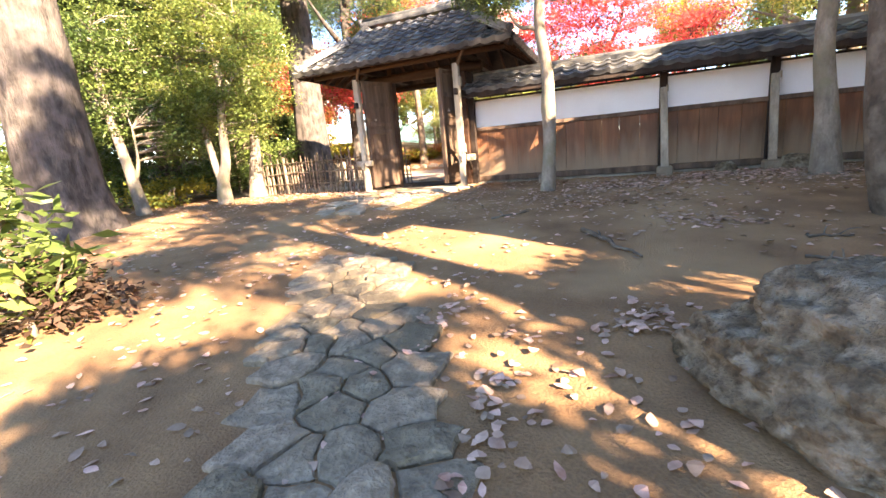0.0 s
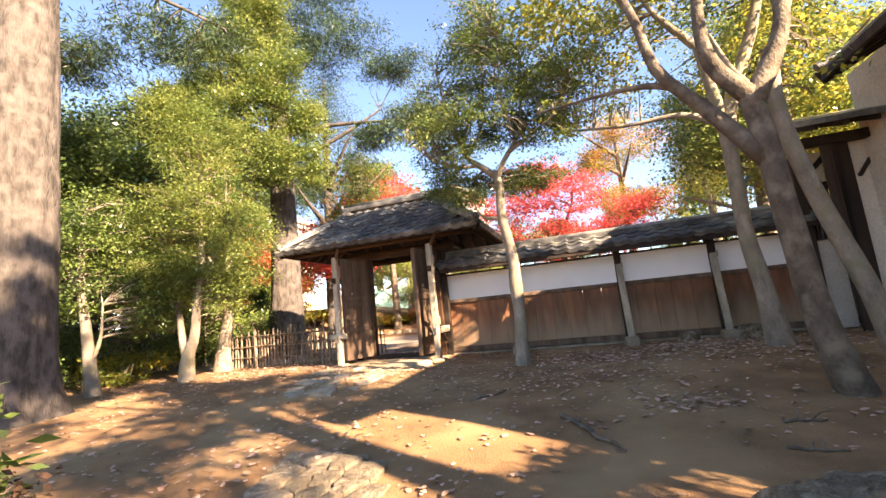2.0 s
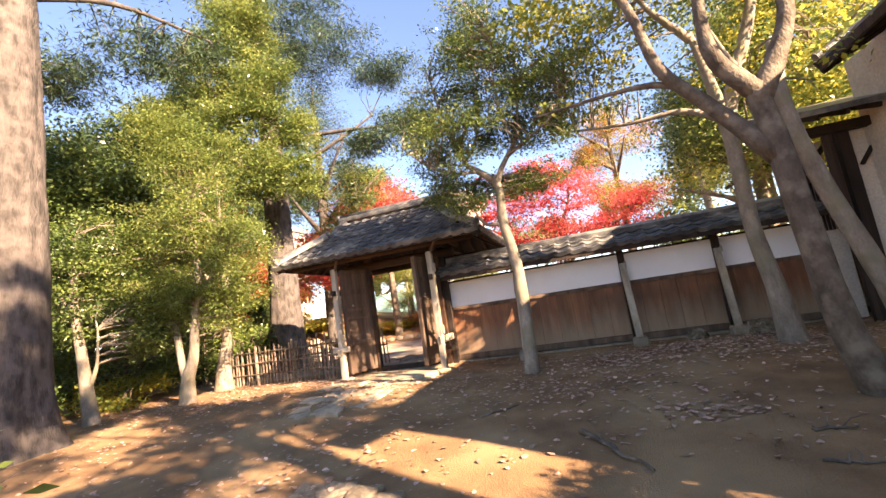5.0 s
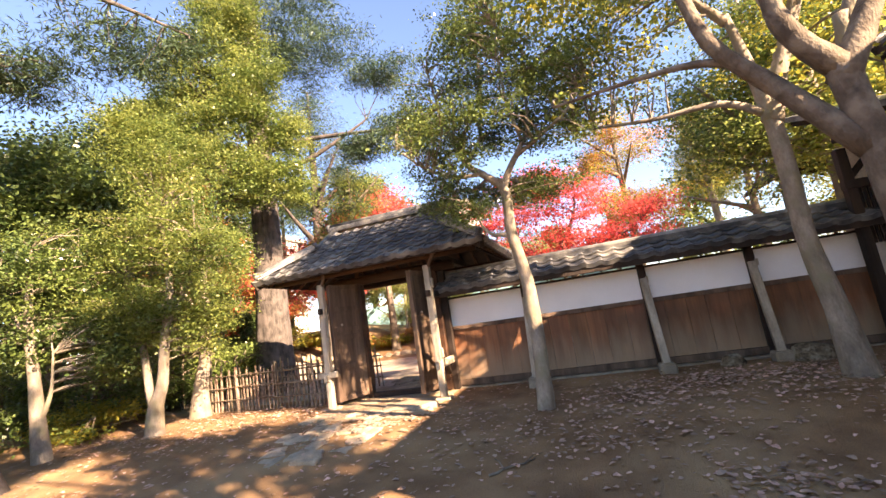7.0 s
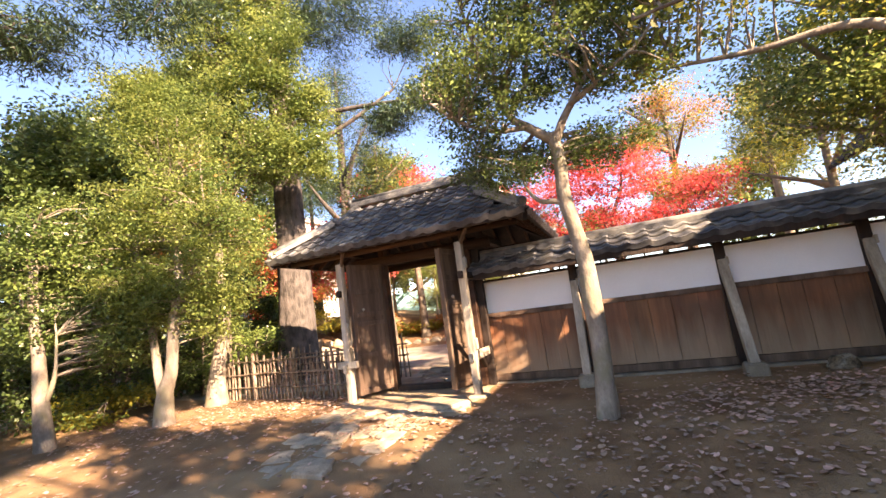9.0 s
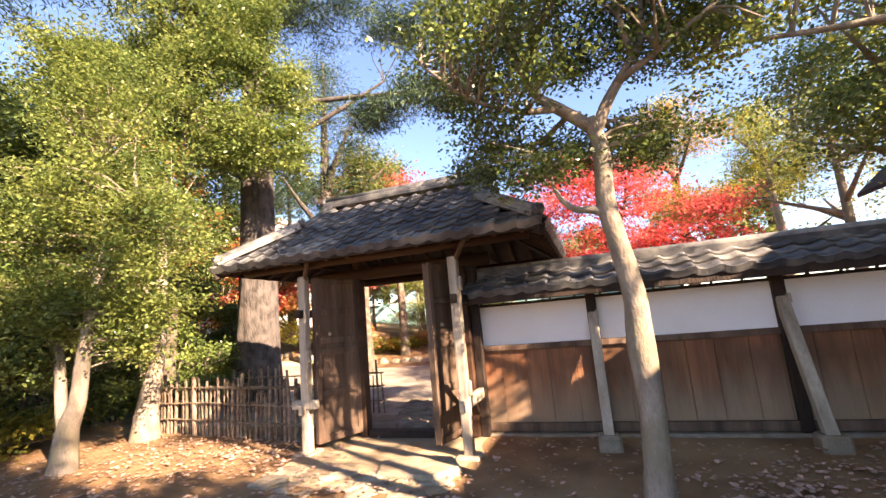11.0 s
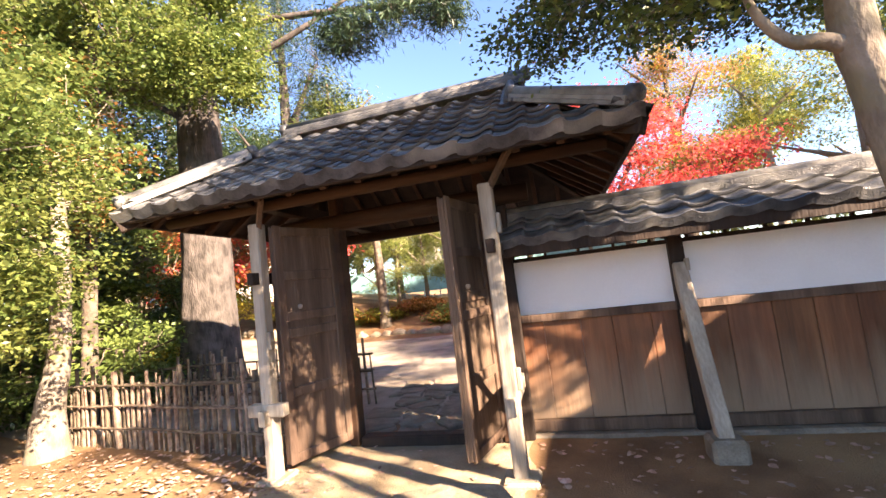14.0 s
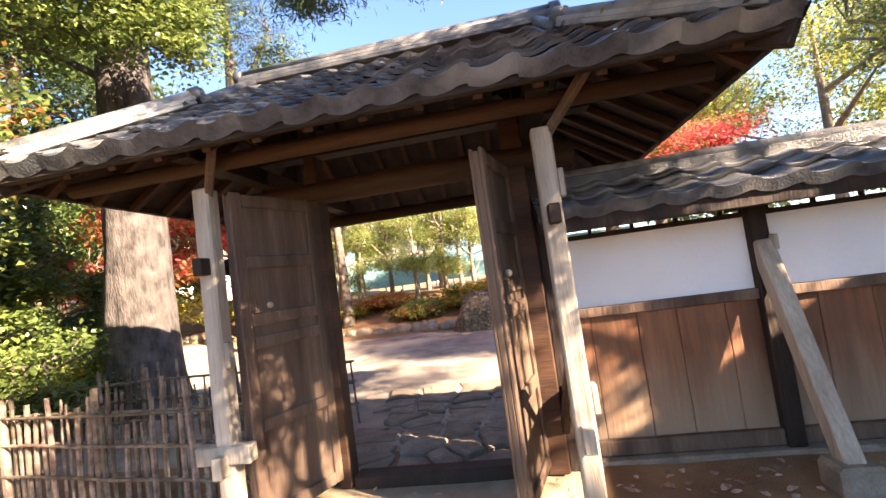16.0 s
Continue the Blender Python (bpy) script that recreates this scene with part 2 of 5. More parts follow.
def tube(pts, radii, sides=8, rough=0.0, seed=0, flare=0.0):
    vs, fs = tube_data(pts, radii, sides, rough, seed, flare)
    bm = bmesh.new()
    vv = [bm.verts.new(v) for v in vs]
    for f in fs:
        bm.faces.new([vv[i] for i in f])
    return bm


def bend(pts, n=4):
    """A smooth line (Catmull-Rom) through points."""
    p = [Vector(q) for q in pts]
    p = [p[0] * 2 - p[1]] + p + [p[-1] * 2 - p[-2]]
    out = []
    for i in range(1, len(p) - 2):
        for k in range(n):
            t = k / n
            a, b, c, d = p[i - 1], p[i], p[i + 1], p[i + 2]
            out.append(0.5 * ((2 * b) + (c - a) * t + (2 * a - 5 * b + 4 * c - d) * t * t + (3 * b - a - 3 * c + d) * t ** 3))
    out.append(p[-2])
    return out


def lerp(a, b, t):
    return a + (b - a) * t


def ground_z(x, y):
    """The garden rises to the gate; beyond it the court is level up to a low bank."""
    s = min(max((6.0 - y) / 6.0, 0.0), 1.35)
    z = -0.45 * s
    z += 0.035 * noise.noise(Vector((x * 0.45, y * 0.45, 3.1))) + 0.012 * noise.noise(Vector((x * 2.1, y * 2.1, 7.7)))
    bank = min(max((y - 17.0) / 4.0, 0.0), 1.0)
    z += 1.0 * bank * bank * (3 - 2 * bank)
    left = min(max((-x - 7.5) / 5.0, 0.0), 1.0) * min(max((y - 8.5) / 4.0, 0.0), 1.0)
    return z + 0.7 * left


# ---- ground ----
def axis(lo, hi, step, far):
    a = list(np.arange(lo, hi + 1e-6, step))
    g, v = step, hi
    while v < far:
        g *= 1.3
        v += g
        a.append(v)
    g, v = step, lo
    while v > -far:
        g *= 1.3
        v -= g
        a.insert(0, v)
    return a


gx, gy = axis(-8, 6, 0.1, 900), axis(-2, 11, 0.1, 900)
gv = [(x, y, ground_z(x, y) if abs(x) < 60 and abs(y) < 60 else (1.0 if y > 20 else -0.6)) for y in gy for x in gx]
nx = len(gx)
gf = [(j * nx + i, j * nx + i + 1, (j + 1) * nx + i + 1, (j + 1) * nx + i) for j in range(len(gy) - 1) for i in range(nx - 1)]
tagged(raw("ground", gv, gf, M_EARTH, smooth=True), "trodden brown earth strewn with fallen leaves", "ground", kind="structure")

cx_, cy_ = list(np.arange(-14, 6.01, 0.5)), list(np.arange(8.75, 17.01, 0.25))
raw_v = [(x, y, ground_z(x, y) + (0.012 if 8.8 < y < 16.9 else -0.02)) for y in cy_ for x in cx_]
raw_f = [(j * len(cx_) + i, j * len(cx_) + i + 1, (j + 1) * len(cx_) + i + 1, (j + 1) * len(cx_) + i) for j in range(len(cy_) - 1) for i in range(len(cx_) - 1)]
tagged(raw("court_gravel", raw_v, raw_f, M_GRAVEL, smooth=True), "grey-brown gravel court beyond the gate", "gravel", kind="structure")


# ---- gate ----
EX0, EX1, EY0, EY1, EZ = -4.14, -0.02, 7.27, 10.34, 2.27
RY, RZ = 8.8, 3.26
HIP = 0.76
PITCH = (RZ - EZ) / (RY - EY0)
gate = thing("roofed_gate", "roofed timber garden gate with grey tiled hip-and-gable roof and open doors", "gate", at=(-2.07, 8.3, 0))
INV = Matrix.Translation((2.07, -8.3, 0))


def gpart(name, bm, material, label="", parent=None, smooth=False):
    bmesh.ops.transform(bm, matrix=INV, verts=bm.verts)
    return part(name, bm, material, parent or gate, label, smooth)


for px in (-3.07, -1.07):
    gpart("front_post", beam((px, 7.63, 0.02), (px, 7.63, 2.12), 0.105, 0.105, 0.01), M_GREYWOOD, "weathered pale grey post")
    gpart("footing_stone", block(px - 0.13, px + 0.13, 7.5, 7.76, -0.08, 0.03, bevel=0.02), M_SLAB)
    gpart("tie_rail", block(px - 0.03, px + 0.03, 7.50, 8.36, 0.46, 0.58), M_GREYWOOD)
    gpart("tie_rail", block(px - 0.03, px + 0.03, 7.50, 8.36, 1.60, 1.70), M_OLDWOOD)
for px, w in ((-2.68, 0.10), (-1.20, 0.15)):
    gpart("main_post", beam((px, 8.34, 0.02), (px, 8.34, 2.45), w, 0.15, 0.012), M_BEAM)
for px in (-3.07, -1.07):
    gpart("side_post", beam((px, 8.40, 0.0), (px, 8.40, 2.3), 0.11, 0.11, 0.01), M_OLDWOOD)
for x0, x1 in ((-3.02, -2.76), (-1.13, -1.12)):
    gpart("side_panel", block(x0, x1, 8.36, 8.40, 0.05, 2.06), M_OLDWOOD)
gpart("cross_tie", block(-3.24, -2.90, 7.56, 7.64, 0.52, 0.62), M_GREYWOOD)
for z in (0.62, 1.74):
    gpart("peg", block(-1.017, -0.985, 7.59, 7.65, z, z + 0.15), M_GREYWOOD, "pale wooden peg")
gpart("peg", block(-3.02, -2.99, 7.59, 7.65, 1.05, 1.2), M_GREYWOOD, "pale wooden peg")
gpart("diagonal_brace", beam((-1.12, 8.30, 0.30), (-1.09, 7.70, 0.85), 0.05, 0.07), M_OLDWOOD)
gpart("lintel", tube([(-3.3, 8.32, 2.15), (-2.0, 8.32, 2.16), (-0.8, 8.32, 2.15)], [0.085, 0.09, 0.085], 10, 0.04, 3), M_BEAM, "rounded log lintel", smooth=True)
gpart("upper_beam", block(-3.5, -0.65, 8.26, 8.40, 2.42, 2.56), M_OLDWOOD)
gpart("threshold", block(-2.62, -1.28, 8.27, 8.41, -0.03, 0.10, bevel=0.015), M_OLDWOOD)
gpart("front_purlin", tube([(-3.95, 7.6, 2.25), (-2, 7.6, 2.26), (-0.2, 7.6, 2.25)], [0.05, 0.052, 0.05], 10, 0.04, 5), M_BEAM, smooth=True)
gpart("back_purlin", tube([(-3.95, 9.97, 2.20), (-0.2, 9.97, 2.20)], [0.065, 0.065], 10, 0.04, 6), M_BEAM, smooth=True)
gpart("ridge_beam", block(-3.4, -0.75, 8.74, 8.86, 2.95, 3.08), M_OLDWOOD)
for px in (-3.07, -1.07):
    gpart("cross_beam", block(px - 0.06, px + 0.06, 7.45, 10.1, 2.26, 2.38), M_OLDWOOD)
    gpart("king_post", block(px - 0.05, px + 0.05, 8.75, 8.85, 2.38, 2.95), M_OLDWOOD)
    gpart("knee_brace", beam((px + 0.03, 7.62, 2.08), (px + 0.25, 7.40, 2.32), 0.045, 0.045), M_DOOR)


def roof_z(y, x):
    """Height of the roof's underside plane above a point of the plan."""
    zf = EZ + PITCH * (y - EY0)
    zb = EZ + PITCH * (EY1 - y)
    z = min(zf, zb)
    zs = EZ + PITCH * min(x - EX0, EX1 - x)
    return min(z, zs) if min(x - EX0, EX1 - x) < HIP else z


# roof deck: front and back slopes, two hipped skirts and two small gables
def slab(pts, t=0.03):
    bm = bmesh.new()
    vs = [bm.verts.new(p) for p in pts]
    f = bm.faces.new(vs)
    r = bmesh.ops.extrude_face_region(bm, geom=[f])
    bmesh.ops.translate(bm, vec=(0, 0, t), verts=[v for v in r["geom"] if isinstance(v, bmesh.types.BMVert)])
    bmesh.ops.recalc_face_normals(bm, faces=bm.faces)
    return bm


HZ = EZ + PITCH * HIP
gpart("roof_deck", slab([(EX0, EY0, EZ), (EX1, EY0, EZ), (EX1 - HIP, EY0 + HIP, HZ), (EX1 - HIP, RY, RZ), (EX0 + HIP, RY, RZ), (EX0 + HIP, EY0 + HIP, HZ)]), M_OLDWOOD)
gpart("roof_deck", slab([(EX0, EY1, EZ), (EX0 + HIP, EY1 - HIP, HZ), (EX0 + HIP, RY, RZ), (EX1 - HIP, RY, RZ), (EX1 - HIP, EY1 - HIP, HZ), (EX1, EY1, EZ)]), M_OLDWOOD)
gpart("roof_deck", slab([(EX1, EY0, EZ), (EX1, EY1, EZ), (EX1 - HIP, EY1 - HIP, HZ), (EX1 - HIP, EY0 + HIP, HZ)]), M_OLDWOOD)
gpart("roof_deck", slab([(EX0, EY0, EZ), (EX0 + HIP, EY0 + HIP, HZ), (EX0 + HIP, EY1 - HIP, HZ), (EX0, EY1, EZ)]), M_OLDWOOD)
for gxx in (EX0 + HIP + 0.02, EX1 - HIP - 0.06):
    bm = bmesh.new()
    a = [bm.verts.new(p) for p in ((gxx, EY0 + HIP, HZ), (gxx, EY1 - HIP, HZ), (gxx, RY, RZ))]
    f = bm.faces.new(a)
    r = bmesh.ops.extrude_face_region(bm, geom=[f])
    bmesh.ops.translate(bm, vec=(0.04, 0, 0), verts=[v for v in r["geom"] if isinstance(v, bmesh.types.BMVert)])
    gpart("gable_board", bm, M_OLDWOOD)
# eave fascias and rafters
for y in (EY0, EY1):
    gpart("eave_fascia", block(EX0, EX1, y - 0.02, y + 0.03, EZ - 0.035, EZ + 0.025), M_OLDWOOD)
for x in (EX0, EX1):
    gpart("eave_fascia", block(x - 0.025, x + 0.025, EY0, EY1, EZ - 0.035, EZ + 0.025), M_OLDWOOD)
for i in range(14):
    x = lerp(EX0 + 0.2, EX1 - 0.2, i / 13)
    k = min(x - EX0, EX1 - x, HIP)
    top = RY if k >= HIP else EY0 + k
    gpart("rafter", beam((x, EY0 + 0.03, EZ - 0.03), (x, top, EZ - 0.03 + PITCH * (top - EY0)), 0.05, 0.055, 0.004), M_BEAM)
    gpart("rafter", beam((x, EY1 - 0.03, EZ - 0.03), (x, EY1 - (top - EY0), EZ - 0.03 + PITCH * (top - EY0)), 0.05, 0.055, 0.004), M_BEAM)
for i in range(9):
    y = lerp(EY0 + 0.3, EY1 - 0.3, i / 8)
    k = min(y - EY0, EY1 - y, HIP)
    for s, x in ((1, EX0), (-1, EX1)):
        gpart("rafter", beam((x + s * 0.03, y, EZ - 0.03), (x + s * k, y, EZ - 0.03 + PITCH * k), 0.05, 0.055, 0.004), M_BEAM)
for cx, cy, sx, sy in ((EX0, EY0, 1, 1), (EX1, EY0, -1, 1), (EX0, EY1, 1, -1), (EX1, EY1, -1, -1)):
    gpart("hip_rafter", beam((cx, cy, EZ - 0.05), (cx + sx * HIP * 1.6, cy + sy * HIP * 1.6, EZ - 0.05 + PITCH * HIP * 1.6), 0.08, 0.11), M_OLDWOOD)


# tiles: an S-curved pan tile with thickness, its lower lip facing -y
def tile_mesh(w, d, name="roof_tile", lip=0.0):
    prof = [(0.0, 0.020), (0.12, 0.008), (0.27, 0.0), (0.45, 0.002), (0.62, 0.012), (0.78, 0.029), (0.92, 0.034), (1.04, 0.023)]
    vs, fs = [], []
    for y, lift in ((0.0, 0.026), (d * 1.18, -0.004)):
        for top in (1, 0):
            for u, h in prof:
                vs.append(((u - 0.5) * w, y - d / 2, h + lift - (0 if top else 0.02)))
    n = len(prof)
    for i in range(n - 1):
        fs.append((i, i + 1, 2 * n + i + 1, 2 * n + i))
        fs.append((n + i + 1, n + i, 3 * n + i, 3 * n + i + 1))
        fs.append((i + 1, i, n + i, n + i + 1))
    fs.append((0, 2 * n, 3 * n, n))
    fs.append((n - 1, 2 * n - 1, 4 * n - 1, 3 * n - 1))
    if lip:
        o = len(vs)
        for back in (0, 1):
            for top in (1, 0):
                for u, h in prof:
                    vs.append(((u - 0.5) * w, -d / 2 - 0.012 + 0.016 * back, h + 0.028 if top else h * 0.8 - lip))
        for i in range(n - 1):
            fs.append((o + i + 1, o + i, o + n + i, o + n + i + 1))
            fs.append((o + 2 * n + i, o + 2 * n + i + 1, o + 3 * n + i + 1, o + 3 * n + i))
            fs.append((o + i, o + i + 1, o + 2 * n + i + 1, o + 2 * n + i))
            fs.append((o + n + i + 1, o + n + i, o + 3 * n + i, o + 3 * n + i + 1))
    me = bpy.data.meshes.new(name)
    me.from_pydata(vs, [], fs)
    me.materials.append(M_TILE)
    for p in me.polygons:
        p.use_smooth = len(p.vertices) == 4 and p.index % 3 != 2 and p.index < 3 * (n - 1)
    return me


# ---- garden wall ----
WY = 8.5
WX0, WX1 = -1.12, 7.0
POSTS = (0.33, 2.20, 3.70, 5.3)
wall = thing("wall_garden", "roofed garden wall of dark boards below and white plaster above", "wall", kind="structure", at=(2, WY, 0))
WINV = Matrix.Translation((-2, -WY, 0))


def wpart(name, bm, material, label="", smooth=False):
    bmesh.ops.transform(bm, matrix=WINV, verts=bm.verts)
    return part(name, bm, material, wall, label, smooth)


wpart("base_stone", block(WX0, WX1, WY - 0.10, WY + 0.14, -0.2, 0.02, bevel=0.015), M_FOOT, "earth-stained stone footing course")
wpart("bottom_sill", block(WX0, WX1, WY - 0.03, WY + 0.12, 0.03, 0.13), M_DOOR, "weathered bottom sill")
wpart("middle_rail", block(WX0, WX1, WY - 0.03, WY + 0.10, 0.985, 1.055), M_DOOR, "weathered middle rail")
wpart("plaster_panel", block(WX0, WX1, WY + 0.01, WY + 0.09, 1.05, 1.545, bevel=0.003), M_PLASTER, "white lime plaster band")
wpart("top_rail", block(WX0, WX1, WY - 0.01, WY + 0.11, 1.54, 1.575), M_OLDWOOD)
wpart("eave_beam", block(WX0, WX1, WY + 0.0, WY + 0.11, 1.68, 1.78), M_OLDWOOD)
wpart("eave_purlin", block(WX0, WX1, WY - 0.40, WY - 0.32, 1.60, 1.68), M_OLDWOOD)
for px in POSTS:
    wpart("wall_post", beam((px, WY - 0.0, 0.02), (px, WY - 0.0, 1.7), 0.115, 0.115, 0.008), M_OLDWOOD)
    wpart("bracket", block(px - 0.03, px + 0.03, WY - 0.42, WY + 0.3, 1.60, 1.66), M_OLDWOOD)
x, i = WX0, 0
while x < WX1:
    w = 0.295 + 0.03 * math.sin(i * 2.3)
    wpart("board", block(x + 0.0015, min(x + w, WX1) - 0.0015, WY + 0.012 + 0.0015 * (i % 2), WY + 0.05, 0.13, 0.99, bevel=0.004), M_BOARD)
    x += w
    i += 1
for i in range(28):
    x = lerp(WX0 + 0.1, WX1 - 0.1, i / 27)
    wpart("slat_peg", block(x - 0.012, x + 0.012, WY + 0.03, WY + 0.06, 1.57, 1.69, bevel=0.002), M_OLDWOOD)
WEY, WEZ, WRZ = WY - 0.46, 1.66, 1.90
wpart("roof_deck", slab([(WX0, WEY, WEZ), (WX1, WEY, WEZ), (WX1, WY + 0.05, WRZ), (WX0, WY + 0.05, WRZ)], 0.025), M_OLDWOOD)
wpart("roof_deck", slab([(WX0, WY + 0.05, WRZ), (WX1, WY + 0.05, WRZ), (WX1, WY + 0.56, WEZ), (WX0, WY + 0.56, WEZ)], 0.025), M_OLDWOOD)
wpart("ridge_cap", tube([(WX0, WY + 0.05, WRZ + 0.10), (WX1, WY + 0.05, WRZ + 0.10)], [0.06, 0.06], 10, 0, 1), M_RIDGE_LIT, "rounded ridge tiles in a sunlit tone", smooth=True)
wpart("eave_fascia", block(WX0, WX1, WEY - 0.005, WEY + 0.035, WEZ - 0.085, WEZ + 0.012), M_OLDWOOD, "dark eave board")
wpart("ridge_course", block(WX0, WX1, WY - 0.03, WY + 0.13, WRZ + 0.02, WRZ + 0.10), M_TILE)

for n_, px in enumerate(POSTS[:3]):
    bx = (0.33, 2.20, 3.62)[n_]
    br = thing("wall_brace", "weathered timber brace propping the garden wall on a stone block", "brace", "wall braces", at=(bx, 8.0, 0))
    bm = beam((px - bx, 0.46, 1.36), (0, 0.0, 0.10), 0.105, 0.105, 0.008)
    part("strut", bm, M_GREYWOOD, br)
    gz = ground_z(bx, 8.0)
    bm = bmesh.new()
    box(bm, -0.115, 0.115, -0.11, 0.11, gz - 0.1, 0.13, 0.025)
    part("footing_stone", bm, M_FOOT, br)
    part("wedge", beam((px - bx + 0.05, 0.40, 1.30), (px - bx + 0.05, 0.40, 1.40), 0.03, 0.05, 0.004), M_GREYWOOD, br)


# ---- trees ----
def over_gate(p):
    """Whether the sun's way through p ends on the gate's front or the fence beside it."""
    t = (p.y - 7.8) / SUN_FROM.y
    hit = p - SUN_FROM * t
    return -6.0 < hit.x < -0.4 and -0.1 < hit.z < 1.7


def leaf_cloud(name, centres, per, spread, size, material, parent, seed, droop=0.3, flat=0.45, long=1.8):
    """Many separate folded leaves in clumps round the given centres, as one crown mesh."""
    rng = np.random.default_rng(seed)
    c = np.repeat(np.array(centres, float), per, axis=0)
    n = len(c)
    off = rng.normal(size=(n, 3)) * spread
    off[:, 2] *= flat
    p = c + off
    d = rng.normal(size=(n, 3))
    d[:, 2] = d[:, 2] * 0.5 - droop
    d /= np.linalg.norm(d, axis=1)[:, None]
    u = rng.normal(size=(n, 3)) * 0.6
    u[:, 2] += 1.0
    s = np.cross(d, u)
    s /= np.linalg.norm(s, axis=1)[:, None]
    nn = np.cross(s, d)
    L = size * rng.uniform(0.6, 1.3, (n, 1))
    W = L / long * 0.5
    a = p
    b = p + d * L * 0.5 + s * W + nn * W * 0.35
    t = p + d * L
    e = p + d * L * 0.5 - s * W + nn * W * 0.35
    v = np.stack([a, b, t, e], axis=1).reshape(-1, 3)
    me = bpy.data.meshes.new(name)
    me.vertices.add(4 * n)
    me.vertices.foreach_set("co", v.ravel())
    me.loops.add(4 * n)
    me.loops.foreach_set("vertex_index", np.arange(4 * n))
    me.polygons.add(n)
    me.polygons.foreach_set("loop_start", np.arange(n) * 4)
    me.polygons.foreach_set("loop_total", np.full(n, 4))
    me.update(calc_edges=True)
    me.materials.append(material)
    ob = new(name, me)
    ob.parent = parent
    return ob


def tree(name, label, base, trunk, radii, limbs, blobs, material_bark, material_leaf, clumps, per, spread, size, seed, group="", twigs=True, sides=12, second=None, droop=0.3, long=1.8, category="tree", flare=0.5, rough=0.03, flat=0.45, furrow=0.0):
    """trunk and limbs are points relative to base; blobs are (centre, radii) of the crown's lobes."""
    rng = random.Random(seed)
    bx, by = base
    t = thing(name, label, category, group, at=(bx, by, ground_z(bx, by)))
    pts = bend(trunk, 5)
    k = len(pts) - 1
    rr = [float(np.interp(i / k, np.linspace(0, 1, len(radii)), radii)) for i in range(k + 1)]
    if furrow:
        zs = np.linspace(pts[0].z, pts[-1].z, 70)
        fine = [Vector((float(np.interp(q, [u.z for u in pts], [u.x for u in pts])), float(np.interp(q, [u.z for u in pts], [u.y for u in pts])), float(q))) for q in zs]
        vs, fs = bark_data(fine, [float(np.interp(q, [u.z for u in pts], rr)) for q in zs], 56, seed, furrow)
    else:
        vs, fs = tube_data(pts, rr, sides, rough, seed, flare)
    raw("trunk", vs, fs, material_bark, t, smooth=True)
    skeleton = list(pts[k // 2:])
    for i, (lp, r0, r1) in enumerate(limbs):
        q = bend(lp, 4)
        vs, fs = tube_data(q, [lerp(r0, r1, j / (len(q) - 1)) for j in range(len(q))], 8, 0.06, seed + i)
        raw("limb", vs, fs, material_bark, t, smooth=True)
        skeleton += q[1:]
    centres = []
    weights = [b[1][0] * b[1][1] + b[1][2] for b in blobs]
    for i in range(clumps):
        c, r = rng.choices(blobs, weights)[0]
        while True:
            v = Vector((rng.uniform(-1, 1), rng.uniform(-1, 1), rng.uniform(-1, 1)))
            if 0.25 < v.length < 1:
                break
        v *= 0.75 + 0.45 * noise.noise(Vector((v.x * 2 + seed, v.y * 2, v.z * 2)))
        q = Vector((c[0] + v.x * r[0], c[1] + v.y * r[1], c[2] + v.z * r[2]))
        if by < 7.5 and over_gate(q + Vector((bx, by, 0))) and rng.random() < 0.5:
            continue
        centres.append(q)
    if twigs:
        av, af = [], []
        for i, c in enumerate(centres):
            if i % 2:
                continue
            s = min(skeleton, key=lambda q: (q - c).length + 0.8 * max(q.z - c.z, 0))
            if (s - c).length > 1.3:
                continue
            mid = (s + c) / 2 + Vector((rng.uniform(-.12, .12), rng.uniform(-.12, .12), rng.uniform(-0.05, .15))) * (c - s).length
            vs, fs = tube_data([s, (s + mid) / 2 + Vector((0, 0, .02)), mid, c], [0.016, 0.012, 0.009, 0.004], 4)
            o = len(av)
            av += vs
            af += [tuple(j + o for j in f) for f in fs]
        tagged(raw("twig_work", av, af, material_bark, t), kind="stuff")
    if second:
        m2, share = second
        cut = int(len(centres) * share)
        leaf_cloud("crown", centres[cut:], per, spread, size, material_leaf, t, seed, droop, flat, long)
        leaf_cloud("crown", centres[:cut], per, spread, size, m2, t, seed + 1, droop, flat, long)
    else:
        leaf_cloud("crown", centres, per, spread, size, material_leaf, t, seed, droop, flat, long)
    return t


